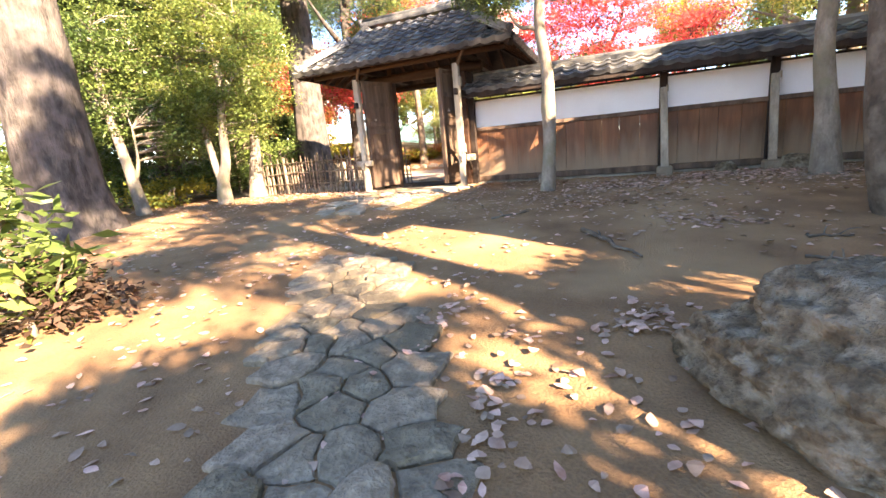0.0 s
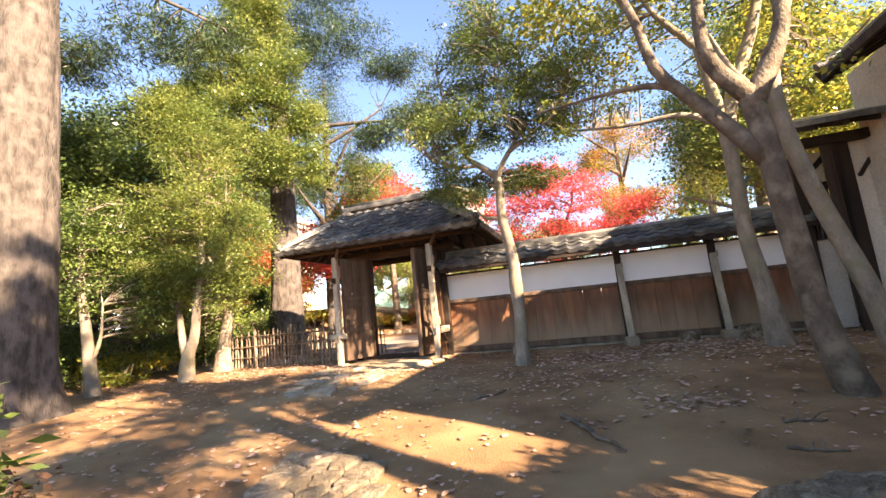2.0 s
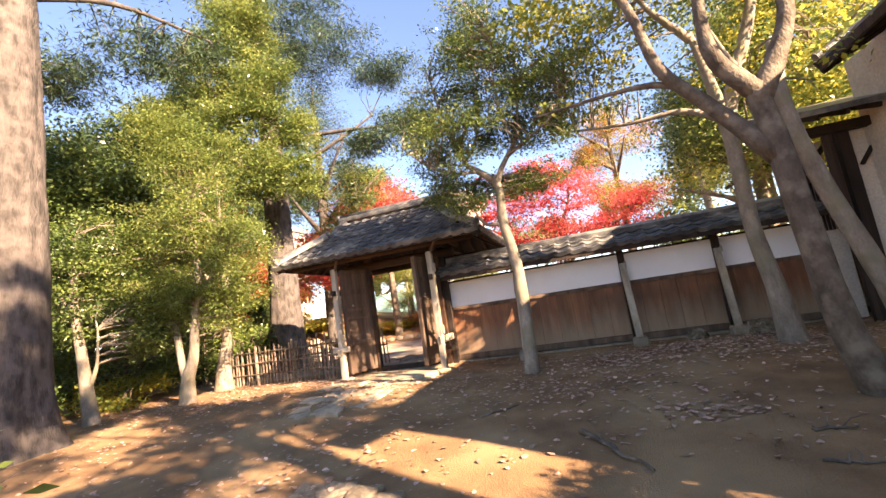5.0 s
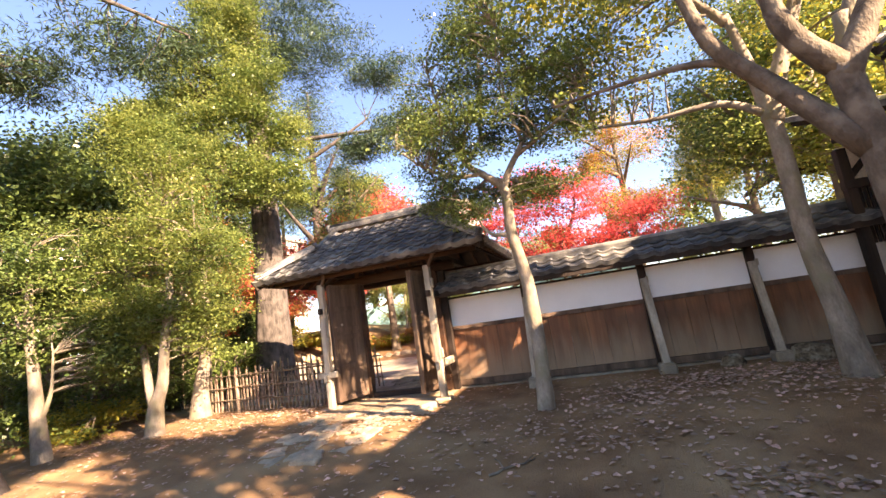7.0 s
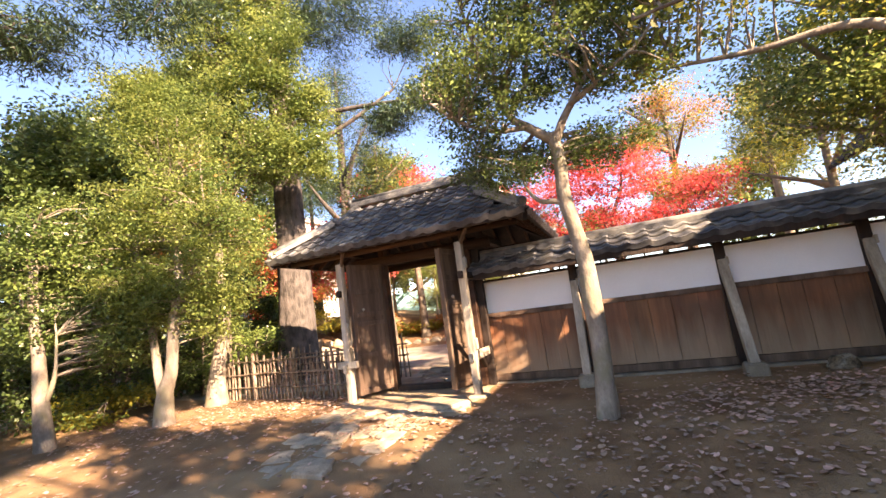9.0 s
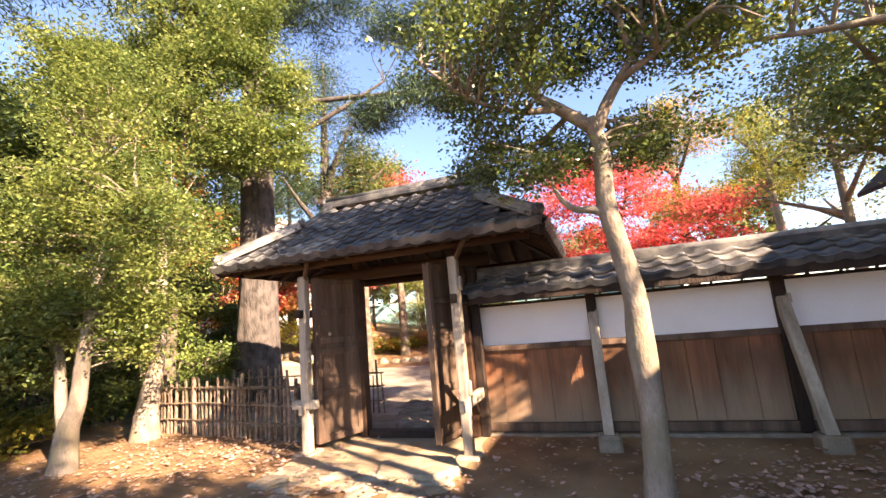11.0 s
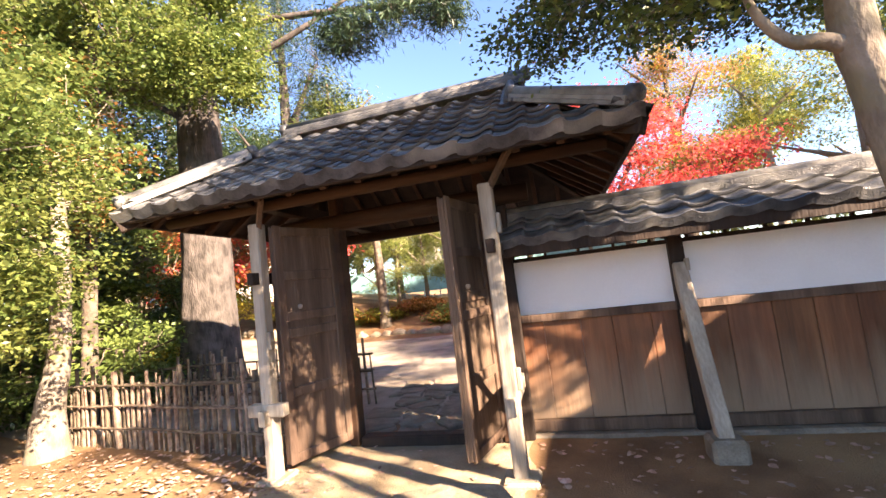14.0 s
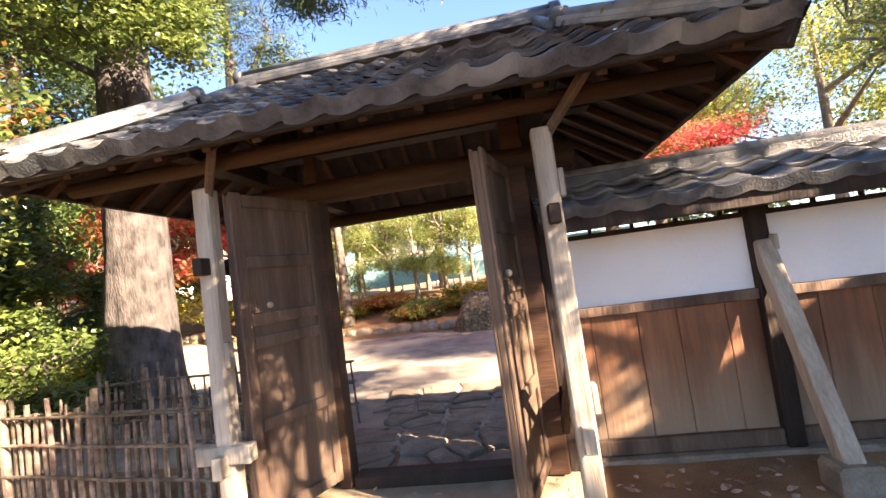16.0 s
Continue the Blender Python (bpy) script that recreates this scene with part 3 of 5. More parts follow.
# tree beside the wall's first brace
tree("evergreen_tree", "slender evergreen tree with a pale mottled trunk and domed dark crown", (0.58, 6.4),
     [(0.0, 0, -0.15), (0.03, 0, 0.35), (0.05, 0, 0.75), (0.045, 0, 1.15), (0.05, 0, 1.5), (-0.01, 0, 1.95), (-0.04, 0, 2.2), (-0.02, 0, 2.6), (-0.07, 0, 2.85)], (0.12, 0.09, 0.085, 0.094, 0.078, 0.072, 0.07, 0.062, 0.056),
     [([(-0.06, 0, 2.78), (-0.28, -0.03, 2.98), (-0.43, -0.05, 3.12), (-0.58, -0.05, 3.48), (-0.68, -0.05, 3.85), (-0.8, 0, 4.6)], 0.055, 0.014),
      ([(-0.05, 0, 2.72), (0.1, 0.02, 3.0), (0.27, 0.05, 3.25), (0.4, 0.05, 3.5), (0.5, 0.1, 4.5)], 0.052, 0.014),
      ([(-0.02, 0, 2.08), (-0.14, -0.02, 2.14), (-0.27, -0.05, 2.16), (-0.38, -0.08, 2.3), (-0.42, -0.1, 2.55)], 0.038, 0.01),
      ([(-0.28, -0.03, 2.98), (-0.6, -0.15, 2.98), (-0.95, -0.25, 3.15), (-1.3, -0.3, 3.5)], 0.032, 0.01),
      ([(-0.45, -0.05, 3.15), (-0.25, 0.2, 3.6), (-0.15, 0.35, 4.4), (-0.1, 0.3, 5.2)], 0.032, 0.01),
      ([(0.15, 0.03, 3.1), (0.55, -0.15, 3.25), (0.95, -0.2, 3.5), (1.2, -0.2, 3.9)], 0.03, 0.01),
      ([(0.3, 0.05, 3.3), (0.2, -0.2, 3.9), (0.25, -0.25, 4.8)], 0.026, 0.008),
      ([(-0.2, 0, 2.93), (-0.35, 0.4, 3.0), (-0.6, 0.8, 3.05), (-1.0, 1.0, 3.2)], 0.028, 0.009), ([(0.02, 0, 2.85), (0.1, 0.4, 2.9), (0.2, 0.9, 2.95)], 0.026, 0.009)],
     [((-0.85, 0, 3.85), (0.75, 0.8, 0.75)), ((0.75, 0, 3.95), (0.8, 0.8, 0.75)), ((-0.1, 0, 4.5), (1.25, 1.0, 0.85)), ((-0.05, 0, 5.2), (0.85, 0.8, 0.5)), ((-1.0, -0.1, 3.2), (0.55, 0.45, 0.3)), ((0.75, -0.1, 3.2), (0.7, 0.5, 0.35)), ((-0.5, -0.2, 3.3), (0.6, 0.45, 0.3)), ((0.1, 0.25, 3.55), (0.8, 0.5, 0.4)), ((-0.75, -0.15, 2.85), (0.45, 0.35, 0.25)), ((0.55, 0.2, 2.75), (0.55, 0.4, 0.25)), ((-0.7, -0.85, 3.3), (0.75, 0.4, 0.4)), ((0.1, -0.9, 3.45), (0.7, 0.4, 0.4)), ((-0.3, -0.7, 2.95), (0.55, 0.3, 0.2)), ((-0.9, 0, 2.65), (0.4, 0.35, 0.2)), ((-0.5, -0.1, 2.5), (0.5, 0.4, 0.22)), ((0.25, 0.1, 2.6), (0.45, 0.35, 0.2)), ((-0.9, 0.9, 3.0), (0.65, 0.45, 0.35)), ((-0.3, 1.0, 2.95), (0.6, 0.45, 0.3)), ((0.3, 0.9, 2.9), (0.6, 0.45, 0.3))],
     M_BARK_PALE, M_LEAF_DARK, 1100, 68, 0.095, 0.04, 11, second=(M_LEAF_GREEN, 0.6))

# near tree with dark leaning trunk, by the house
tree("camellia_tree", "tree with smooth dark leaning trunk and forked limbs", (3.5, 4.62),
     [(0.05, 0, -0.15), (-0.16, -0.1, 0.55), (-0.24, -0.12, 1.4), (-0.28, -0.12, 2.1), (-0.34, -0.12, 2.65)], (0.15, 0.112, 0.10, 0.094, 0.086),
     [([(-0.34, -0.12, 2.6), (-0.58, -0.15, 2.95), (-0.62, -0.15, 3.3), (-0.58, -0.1, 3.9), (-0.7, 0, 4.8)], 0.09, 0.03),
      ([(-0.34, -0.12, 2.5), (-0.1, -0.1, 2.9), (0.05, -0.1, 3.3), (0.05, 0, 3.9), (0.1, 0.2, 4.9)], 0.10, 0.03),
      ([(-0.3, -0.12, 2.0), (-0.65, 0.0, 2.6), (-1.0, 0.0, 3.1), (-1.15, 0.0, 3.8), (-1.5, 0, 4.6)], 0.085, 0.03),
      ([(-0.8, 0.0, 2.85), (-1.1, 0.1, 3.0), (-1.5, 0.3, 3.1), (-2.2, 0.5, 3.15)], 0.04, 0.012)],
     [((-1.7, 1.4, 5.0), (1.4, 1.0, 0.8)), ((0.2, 0.5, 5.0), (1.4, 1.3, 0.9)), ((-0.6, 0.6, 5.6), (1.8, 1.4, 0.8)), ((-2.1, 1.0, 3.4), (0.5, 0.4, 0.2)), ((0.9, -0.3, 5.1), (1.3, 0.9, 0.7)), ((1.6, -0.9, 4.8), (1.1, 0.9, 0.5))],
     M_BARK_DARK, M_LEAF_LIME, 280, 26, 0.14, 0.09, 12, second=(M_LEAF_YELLOW, 0.4))
tree("pale_trunk_tree", "tree with pale leaning trunk close behind the dark one", (4.2, 5.3),
     [(0.05, 0, -0.15), (-0.1, 0, 0.7), (-0.35, 0, 1.7), (-0.5, 0, 2.6), (-0.45, 0, 3.3)], (0.12, 0.09, 0.08, 0.075, 0.06),
     [([(-0.48, 0, 2.7), (-0.8, 0, 3.1), (-1.0, 0, 3.7)], 0.05, 0.02), ([(-0.45, 0, 3.2), (-0.2, 0, 3.8), (-0.1, 0, 4.6)], 0.06, 0.02)],
     [((-0.5, 0.3, 5.2), (1.4, 1.3, 0.9)), ((0.8, 0.6, 4.9), (1.2, 1.1, 0.8)), ((0.1, 0.9, 3.3), (0.7, 0.5, 0.6)), ((0.2, 0.6, 3.6), (0.6, 0.5, 0.5))], M_BARK_PALE, M_LEAF_LIME, 190, 9, 0.15, 0.09, 13, second=(M_LEAF_YELLOW, 0.5))
tree("wall_side_tree", "tree with straight pale grey trunk beside the garden wall", (3.75, 6.55),
     [(0.0, 0, -0.15), (-0.06, 0, 0.7), (-0.14, 0, 1.4), (-0.13, 0, 2.2), (-0.15, 0, 3.0), (-0.3, 0, 4.2)], (0.17, 0.11, 0.095, 0.09, 0.085, 0.04),
     [([(-0.15, 0, 2.9), (-0.6, 0, 3.15), (-1.3, 0.1, 3.2), (-2.2, 0.2, 3.35)], 0.055, 0.015),
      ([(-0.14, 0, 2.8), (0.05, 0, 3.35), (0.38, 0, 4.1), (0.7, 0.2, 4.9)], 0.11, 0.05), ([(-0.3, 0, 4.1), (-0.7, 0.1, 4.8), (-0.9, 0.3, 5.6)], 0.06, 0.02)],
     [((-1.6, 0.4, 4.1), (1.2, 0.9, 0.7)), ((-2.0, 0.6, 5.0), (1.3, 1.0, 0.8)), ((-0.4, 0.6, 5.5), (1.7, 1.4, 1.0)), ((1.2, 0.8, 5.0), (1.3, 1.2, 0.9)), ((-2.2, 0.4, 3.6), (0.6, 0.6, 0.35))],
     M_BARK_PALE, M_LEAF_GREEN, 330, 48, 0.13, 0.066, 14, second=(M_LEAF_YELLOW, 0.4))

# trees on the left
tree("forked_tree", "small tree with pale forked trunk and bright green crown", (-5.95, 6.75),
     [(0, 0, -0.15), (0.05, 0, 0.45), (0.22, 0, 0.85), (0.3, 0, 1.5), (0.35, 0.1, 2.6), (0.2, 0.1, 3.8)], (0.17, 0.12, 0.09, 0.08, 0.06, 0.03),
     [([(0.02, 0, 0.4), (-0.08, 0, 0.8), (-0.2, 0, 1.5), (-0.5, 0, 2.6), (-0.7, 0.1, 3.6)], 0.085, 0.03),
      ([(0.3, 0, 1.7), (0.7, 0.1, 2.4), (1.0, 0.1, 3.2)], 0.04, 0.015), ([(-0.3, 0, 1.9), (-1.0, 0, 2.6), (-1.6, 0, 3.1)], 0.04, 0.015)],
     [((0.4, 0, 3.4), (1.6, 1.1, 1.4)), ((-1.3, 0.1, 3.2), (1.4, 1.0, 1.3)), ((0.2, 0.1, 4.8), (1.5, 0.9, 1.2)), ((1.3, 0.1, 2.7), (1.0, 0.8, 1.0)), ((-0.6, 0, 2.1), (1.5, 0.8, 0.6)), ((-0.4, 0.1, 5.7), (1.0, 0.8, 0.7)), ((0.3, 0.1, 1.9), (1.2, 0.7, 0.5)), ((-0.8, 0.1, 1.7), (0.9, 0.7, 0.4)), ((1.0, 0.3, 1.7), (0.8, 0.6, 0.5))],
     M_BARK_PALE, M_LEAF_LIME, 950, 84, 0.13, 0.054, 21, second=(M_LEAF_GREEN, 0.4))
tree("leaning_tree", "small tree with a pale trunk leaning outward under dark leaves", (-6.95, 5.75),
     [(0, 0, -0.15), (-0.12, 0, 0.6), (-0.4, 0.1, 1.3), (-0.55, 0.1, 2.2), (-0.5, 0.1, 3.4)], (0.14, 0.10, 0.085, 0.07, 0.03),
     [([(-0.5, 0.1, 1.8), (-1.0, 0.1, 2.5), (-1.3, 0.1, 3.3)], 0.04, 0.015), ([(-0.12, 0, 0.5), (0.0, 0.1, 1.0), (0.05, 0.1, 1.6)], 0.045, 0.015)],
     [((-0.6, 0.3, 3.0), (1.3, 1.0, 1.2)), ((-1.6, 0.6, 2.2), (1.1, 0.9, 0.9)), ((0.1, 0.8, 1.9), (0.7, 0.7, 0.6)), ((-0.6, 0.3, 1.9), (1.0, 0.8, 0.6)), ((0.4, 0.8, 1.4), (0.8, 0.6, 0.5))],
     M_BARK_PALE, M_LEAF_GREEN, 460, 60, 0.15, 0.068, 22, second=(M_LEAF_DARK, 0.6))
tree("slim_tree", "slim tree with mottled trunk beside the twig fence", (-6.45, 8.15),
     [(0, 0, -0.15), (0.03, 0, 0.5), (0.08, 0.1, 1.2), (0.15, 0.1, 2.4), (0.1, 0.1, 3.6)], (0.24, 0.15, 0.11, 0.09, 0.05),
     [([(0.12, 0.1, 1.9), (-0.4, 0.1, 2.6), (-0.8, 0.1, 3.4)], 0.04, 0.015)],
     [((-0.2, 0.4, 3.4), (1.2, 1.0, 1.0)), ((-1.4, 0.6, 2.6), (1.3, 1.0, 1.0)), ((-0.8, 0.6, 4.6), (1.5, 1.0, 1.0))], M_BARK_PALE, M_LEAF_GREEN, 330, 42, 0.16, 0.085, 23, second=(M_LEAF_ORANGE, 0.25))
tree("big_cedar", "massive cedar trunk with furrowed reddish bark", (-6.55, 4.35),
     [(0, 0, -0.3), (0, 0, 0.35), (0.02, 0, 1.2), (0.05, 0, 3.5), (0, 0, 7), (0, 0, 12)], (0.76, 0.57, 0.50, 0.465, 0.40, 0.28),
     [([(0, 0, 6.5), (-0.9, 0.8, 7.0), (-2.2, 1.8, 7.0)], 0.08, 0.02), ([(0, 0, 7.2), (0.8, 1.2, 7.6), (1.6, 2.6, 7.4)], 0.08, 0.02)],
     [((-1.6, 1.6, 7.2), (1.6, 1.4, 0.7)), ((0.6, 2.2, 7.2), (1.7, 1.4, 0.7)), ((0, 0.5, 10), (3, 2.8, 1.8))], M_BARK_CEDAR, M_NEEDLE, 380, 80, 0.2, 0.14, 24, droop=0.5, long=6, furrow=0.09)
tree("tall_cedar", "tall cedar with a broad pale trunk behind the twig fence", (-6.9, 11.05),
     [(0, 0, -0.3), (0, 0, 0.4), (0.03, 0, 1.6), (0.06, 0, 4), (0.05, 0, 8), (0, 0, 14)], (0.66, 0.52, 0.45, 0.38, 0.31, 0.16),
     [([(0.05, 0, 6.2), (1.2, 0.3, 6.3), (2.2, 0.5, 6.7), (3.2, 0.8, 7.3)], 0.10, 0.03), ([(0.05, 0, 6.8), (1.5, 0.4, 7.0), (3.4, 0.6, 6.8), (4.9, 0.6, 6.5)], 0.09, 0.02),
      ([(0.05, 0, 5.0), (-0.8, -0.5, 5.6), (-1.6, -0.8, 6.2)], 0.07, 0.02)],
     [((2.9, 0.5, 6.2), (0.7, 0.5, 0.3)), ((4.0, 0.5, 6.3), (0.8, 0.5, 0.35)), ((5.0, 0.5, 6.3), (0.6, 0.5, 0.3)), ((3.0, 0.6, 6.5), (0.9, 0.7, 0.3)), ((4.2, 0.8, 7.0), (1.2, 0.8, 0.45)), ((3.6, 0.8, 8.6), (1.8, 1.0, 0.5)), ((1.6, 0.4, 9.6), (2.8, 1.4, 0.9)), ((-2.2, 0, 8.8), (2.4, 1.6, 1.2)), ((0.5, 0, 11.5), (3.2, 2.2, 1.8))], M_BARK_CEDAR, M_NEEDLE, 620, 90, 0.2, 0.15, 25, droop=0.6, long=7, furrow=0.07)
tree("oak_tree", "dense evergreen oak with glossy leaves high above the fence", (-7.6, 9.4),
     [(0, 0, -0.2), (0.1, 0, 1.5), (0.2, 0, 3.2), (0.4, 0, 5), (0.4, 0, 8.5)], (0.13, 0.10, 0.09, 0.07, 0.03),
     [([(0.2, 0, 3.6), (0.8, -0.2, 4.6), (1.2, -0.2, 5.4)], 0.05, 0.015), ([(0.4, 0, 5), (-0.6, 0, 5.8), (-1.1, 0, 6.8)], 0.05, 0.015)],
     [((2.4, 0.7, 5.2), (0.7, 0.7, 0.9)), ((2.3, 0.8, 6.6), (0.8, 0.8, 0.9)), ((1.7, 0.0, 5.3), (1.0, 0.9, 1.0)), ((0.9, -0.2, 6.6), (1.8, 1.2, 1.3)), ((-0.8, 0.1, 6.0), (1.4, 1.0, 1.2)), ((1.9, 0, 7.6), (1.3, 1.0, 1.2)), ((0.3, 0, 8.6), (2.0, 1.2, 1.2)), ((1.2, 0, 9.8), (1.8, 1.1, 0.9)), ((-1.6, 0, 7.8), (1.3, 1, 1))],
     M_BARK_DARK, M_LEAF_GREEN, 1000, 84, 0.16, 0.075, 26, second=(M_LEAF_LIME, 0.45))

# behind the wall
tree("maple_tree", "wide red maple in full autumn colour behind the wall", (1.2, 16.2),
     [(0, 0, -0.2), (0.1, 0, 1.0), (0.0, 0, 2.2), (-0.2, 0, 3.2)], (0.2, 0.16, 0.13, 0.09),
     [([(0, 0, 2.0), (1.2, 0, 2.8), (2.4, 0, 3.4)], 0.08, 0.02), ([(0, 0, 2.2), (-1.3, 0, 3.0), (-2.8, 0, 3.9)], 0.08, 0.02), ([(-0.2, 0, 3.0), (0.4, 0.2, 4.2), (0.6, 0.3, 5.2)], 0.07, 0.02)],
     [((1.9, 0, 3.0), (1.7, 1.4, 0.9)), ((-2.2, 0, 4.3), (2.2, 1.5, 1.0)), ((0, 0, 4.6), (2.4, 1.6, 1.1)), ((-0.4, 0, 3.0), (2.6, 1.6, 0.9)), ((-0.8, 0, 5.4), (1.6, 1.3, 0.7)), ((2.6, 0, 3.9), (1.0, 1.0, 0.5))],
     M_BARK_DARK, M_LEAF_RED, 400, 60, 0.34, 0.10, 31, flat=0.18)


def far_tree(name, label, x, y, h, r, bark, leaf, seed, second=None, clumps=150, low=0.35, size=0.13, per=62, thick=2.2, **kw):
    """A whole tree of height h, its crown from low*h up."""
    rng = random.Random(seed)
    lean = rng.uniform(-0.2, 0.2)
    limbs = []
    for i in range(5):
        z = h * rng.uniform(low, 0.75)
        a = rng.uniform(0, 6.28)
        limbs.append(([(lean * z / h, 0, z), (math.cos(a) * r * 0.5, math.sin(a) * r * 0.5, z + h * 0.08), (math.cos(a) * r * 0.9, math.sin(a) * r * 0.9, z + h * 0.15)], 0.012 * h, 0.012))
    blobs = []
    for i in range(6):
        a = i * 1.05 + rng.uniform(0, 0.5)
        z = h * rng.uniform(low + 0.1, 0.85)
        blobs.append(((math.cos(a) * r * 0.5, math.sin(a) * r * 0.5, z), (r * 0.6, r * 0.6, h * 0.13)))
    blobs.append(((lean, 0, h * 0.88), (r * 0.6, r * 0.6, h * 0.13)))
    return tree(name, label, (x, y), [(0, 0, -0.3), (0, 0, h * 0.25), (lean * 0.5, 0, h * 0.6), (lean, 0, h * 0.95)], (0.03 * h, 0.02 * h, 0.014 * h, 0.004 * h), limbs, blobs, bark, leaf, int(clumps * thick), per, 0.09 * r + 0.1, size, seed, second=second, sides=8, **kw)


far_tree("orange_tree", "autumn tree turning orange and yellow", 4.0, 21.0, 8.6, 2.2, M_BARK_DARK, M_LEAF_ORANGE, 41, (M_LEAF_YELLOW, 0.5), 130, 0.3, size=0.085, per=105)
far_tree("bare_tree", "thin tree with sparse yellow leaves", 7.5, 18.0, 7.5, 2.4, M_BARK_PALE, M_LEAF_YELLOW, 42, (M_LEAF_LIME, 0.5), 70, 0.4, thick=1.2, size=0.085, per=105)
far_tree("yellow_green_tree", "broad tree with yellow-green leaves", 10.0, 14.5, 8.0, 3.2, M_BARK_PALE, M_LEAF_LIME, 43, (M_LEAF_YELLOW, 0.5), 170, 0.2, size=0.085, per=105)
far_tree("yellow_green_tree", "broad tree with yellow-green leaves", 8.0, 12.0, 5.6, 2.3, M_BARK_PALE, M_LEAF_LIME, 44, (M_LEAF_YELLOW, 0.5), 130, 0.25, size=0.085, per=105)
far_tree("yellow_green_tree", "broad tree with yellow-green leaves", 5.6, 11.2, 7.6, 2.3, M_BARK_PALE, M_LEAF_LIME, 38, (M_LEAF_GREEN, 0.4), 115, 0.35, size=0.085, per=105)
far_tree("garden_tree", "tree with green leaves beyond the wall", 13.5, 20.0, 10.0, 3.6, M_BARK_DARK, M_LEAF_LIME, 45, (M_LEAF_GREEN, 0.5), 240, 0.15)
far_tree("red_maple", "tall red maple behind the gate roof", -6.6, 18.4, 7.4, 2.6, M_BARK_DARK, M_LEAF_RED, 39, None, 150, 0.58, 0.14, 44)
far_tree("pine_tree", "loose pine with pale yellow-green tufts behind the gate", -6.1, 14.6, 7.6, 1.5, M_BARK_DARK, M_LEAF_LIME, 46, (M_NEEDLE, 0.4), 90, 0.45, droop=0.1, long=4)
far_tree("red_maple", "smaller red maple beside the cedar", -8.4, 16.5, 5.2, 1.8, M_BARK_DARK, M_LEAF_RED, 47, (M_LEAF_ORANGE, 0.3), 110, 0.35)
far_tree("red_maple", "smaller red maple beside the cedar", -10.0, 14.5, 4.4, 1.7, M_BARK_DARK, M_LEAF_ORANGE, 48, (M_LEAF_RED, 0.4), 90, 0.3)
far_tree("dark_tree", "dark evergreen at the edge of the garden", -10.5, 8.0, 7.0, 2.2, M_BARK_DARK, M_LEAF_DARK, 49, (M_LEAF_GREEN, 0.3), 230, 0.12)
far_tree("dark_tree", "dark evergreen at the edge of the garden", -12.5, 10.5, 9.0, 2.8, M_BARK_DARK, M_LEAF_DARK, 50, (M_NEEDLE, 0.4), 230, 0.1)
far_tree("garden_tree", "tree with green leaves beyond the fence", -14.0, 15.0, 10.5, 3.0, M_BARK_DARK, M_LEAF_GREEN, 51, (M_LEAF_DARK, 0.4), 230, 0.15)
far_tree("conifer", "tall dark conifer beyond the fence", -9.3, 17.5, 13.0, 2.4, M_BARK_CEDAR, M_NEEDLE, 52, None, 200, 0.35, droop=0.5, long=6)
far_tree("round_shrub", "dense clipped conifer shrub beyond the fence", -9.2, 12.6, 2.2, 0.9, M_BARK_DARK, M_LEAF_DARK, 53, None, 110, 0.1, 0.09)
for i, (x, y, h, m) in enumerate(((-8, 24, 5.5, M_BAMBOO), (-4.2, 23, 4.6, M_BAMBOO), (-1.8, 24, 4.8, M_LEAF_YELLOW), (0.8, 23.5, 4.2, M_LEAF_LIME), (3.5, 25, 6.0, M_LEAF_GREEN), (-12, 23, 6.0, M_LEAF_GREEN), (8.5, 25, 9.0, M_LEAF_YELLOW))):
    far_tree("bamboo_thicket", "thicket of yellow-green bamboo on the bank", x, y, h, 1.7, M_BARK_PALE, m, 60 + i, (M_LEAF_GREEN, 0.4), 130, 0.32, 0.15, 40, long=4)

# low leafy clumps stand in for the dry grass of the bank
for i in range(9):
    x = -11 + i * 1.35
    far_tree("bank_grass", "low golden-green clump standing for dry grass on the far bank", x, 19.0 + 0.6 * math.sin(i * 2.1), 0.42 + 0.12 * math.sin(i * 1.3), 0.8, M_BARK_DARK, (M_LEAF_YELLOW, M_LEAF_ORANGE, M_LEAF_LIME)[i % 3], 130 + i, (M_LEAF_ORANGE, 0.25), 50, 0.1, 0.12, 36)
for i, (x, y, h) in enumerate(((-9.5, 21.5, 3.6), (-7.4, 22.0, 4.2), (-5.9, 21.4, 3.4), (-4.6, 22.2, 4.0), (-3.2, 21.6, 3.6), (-1.6, 21.8, 3.8), (0.2, 21.4, 3.3))):
    far_tree("bamboo_thicket", "thicket of yellow-green bamboo on the bank", x, y, h, 1.1, M_BARK_PALE, (M_BAMBOO, M_LEAF_YELLOW, M_BAMBOO)[i % 3], 170 + i, (M_LEAF_GREEN, 0.2), 70, 0.4, 0.12, 44, long=4)
for i, (x, y, h) in enumerate(((-7.6, 20.4, 3.3), (-6.6, 20.0, 3.0), (-5.6, 20.4, 3.4), (-4.6, 20.0, 3.1), (-3.6, 20.3, 3.4), (-2.6, 20.1, 3.2))):
    far_tree("bamboo_thicket", "thicket of yellow-green bamboo on the bank", x, y, h, 0.8, M_BARK_PALE, M_BAMBOO, 190 + i, (M_LEAF_GREEN, 0.2), 60, 0.12, 0.11, 44, long=4)
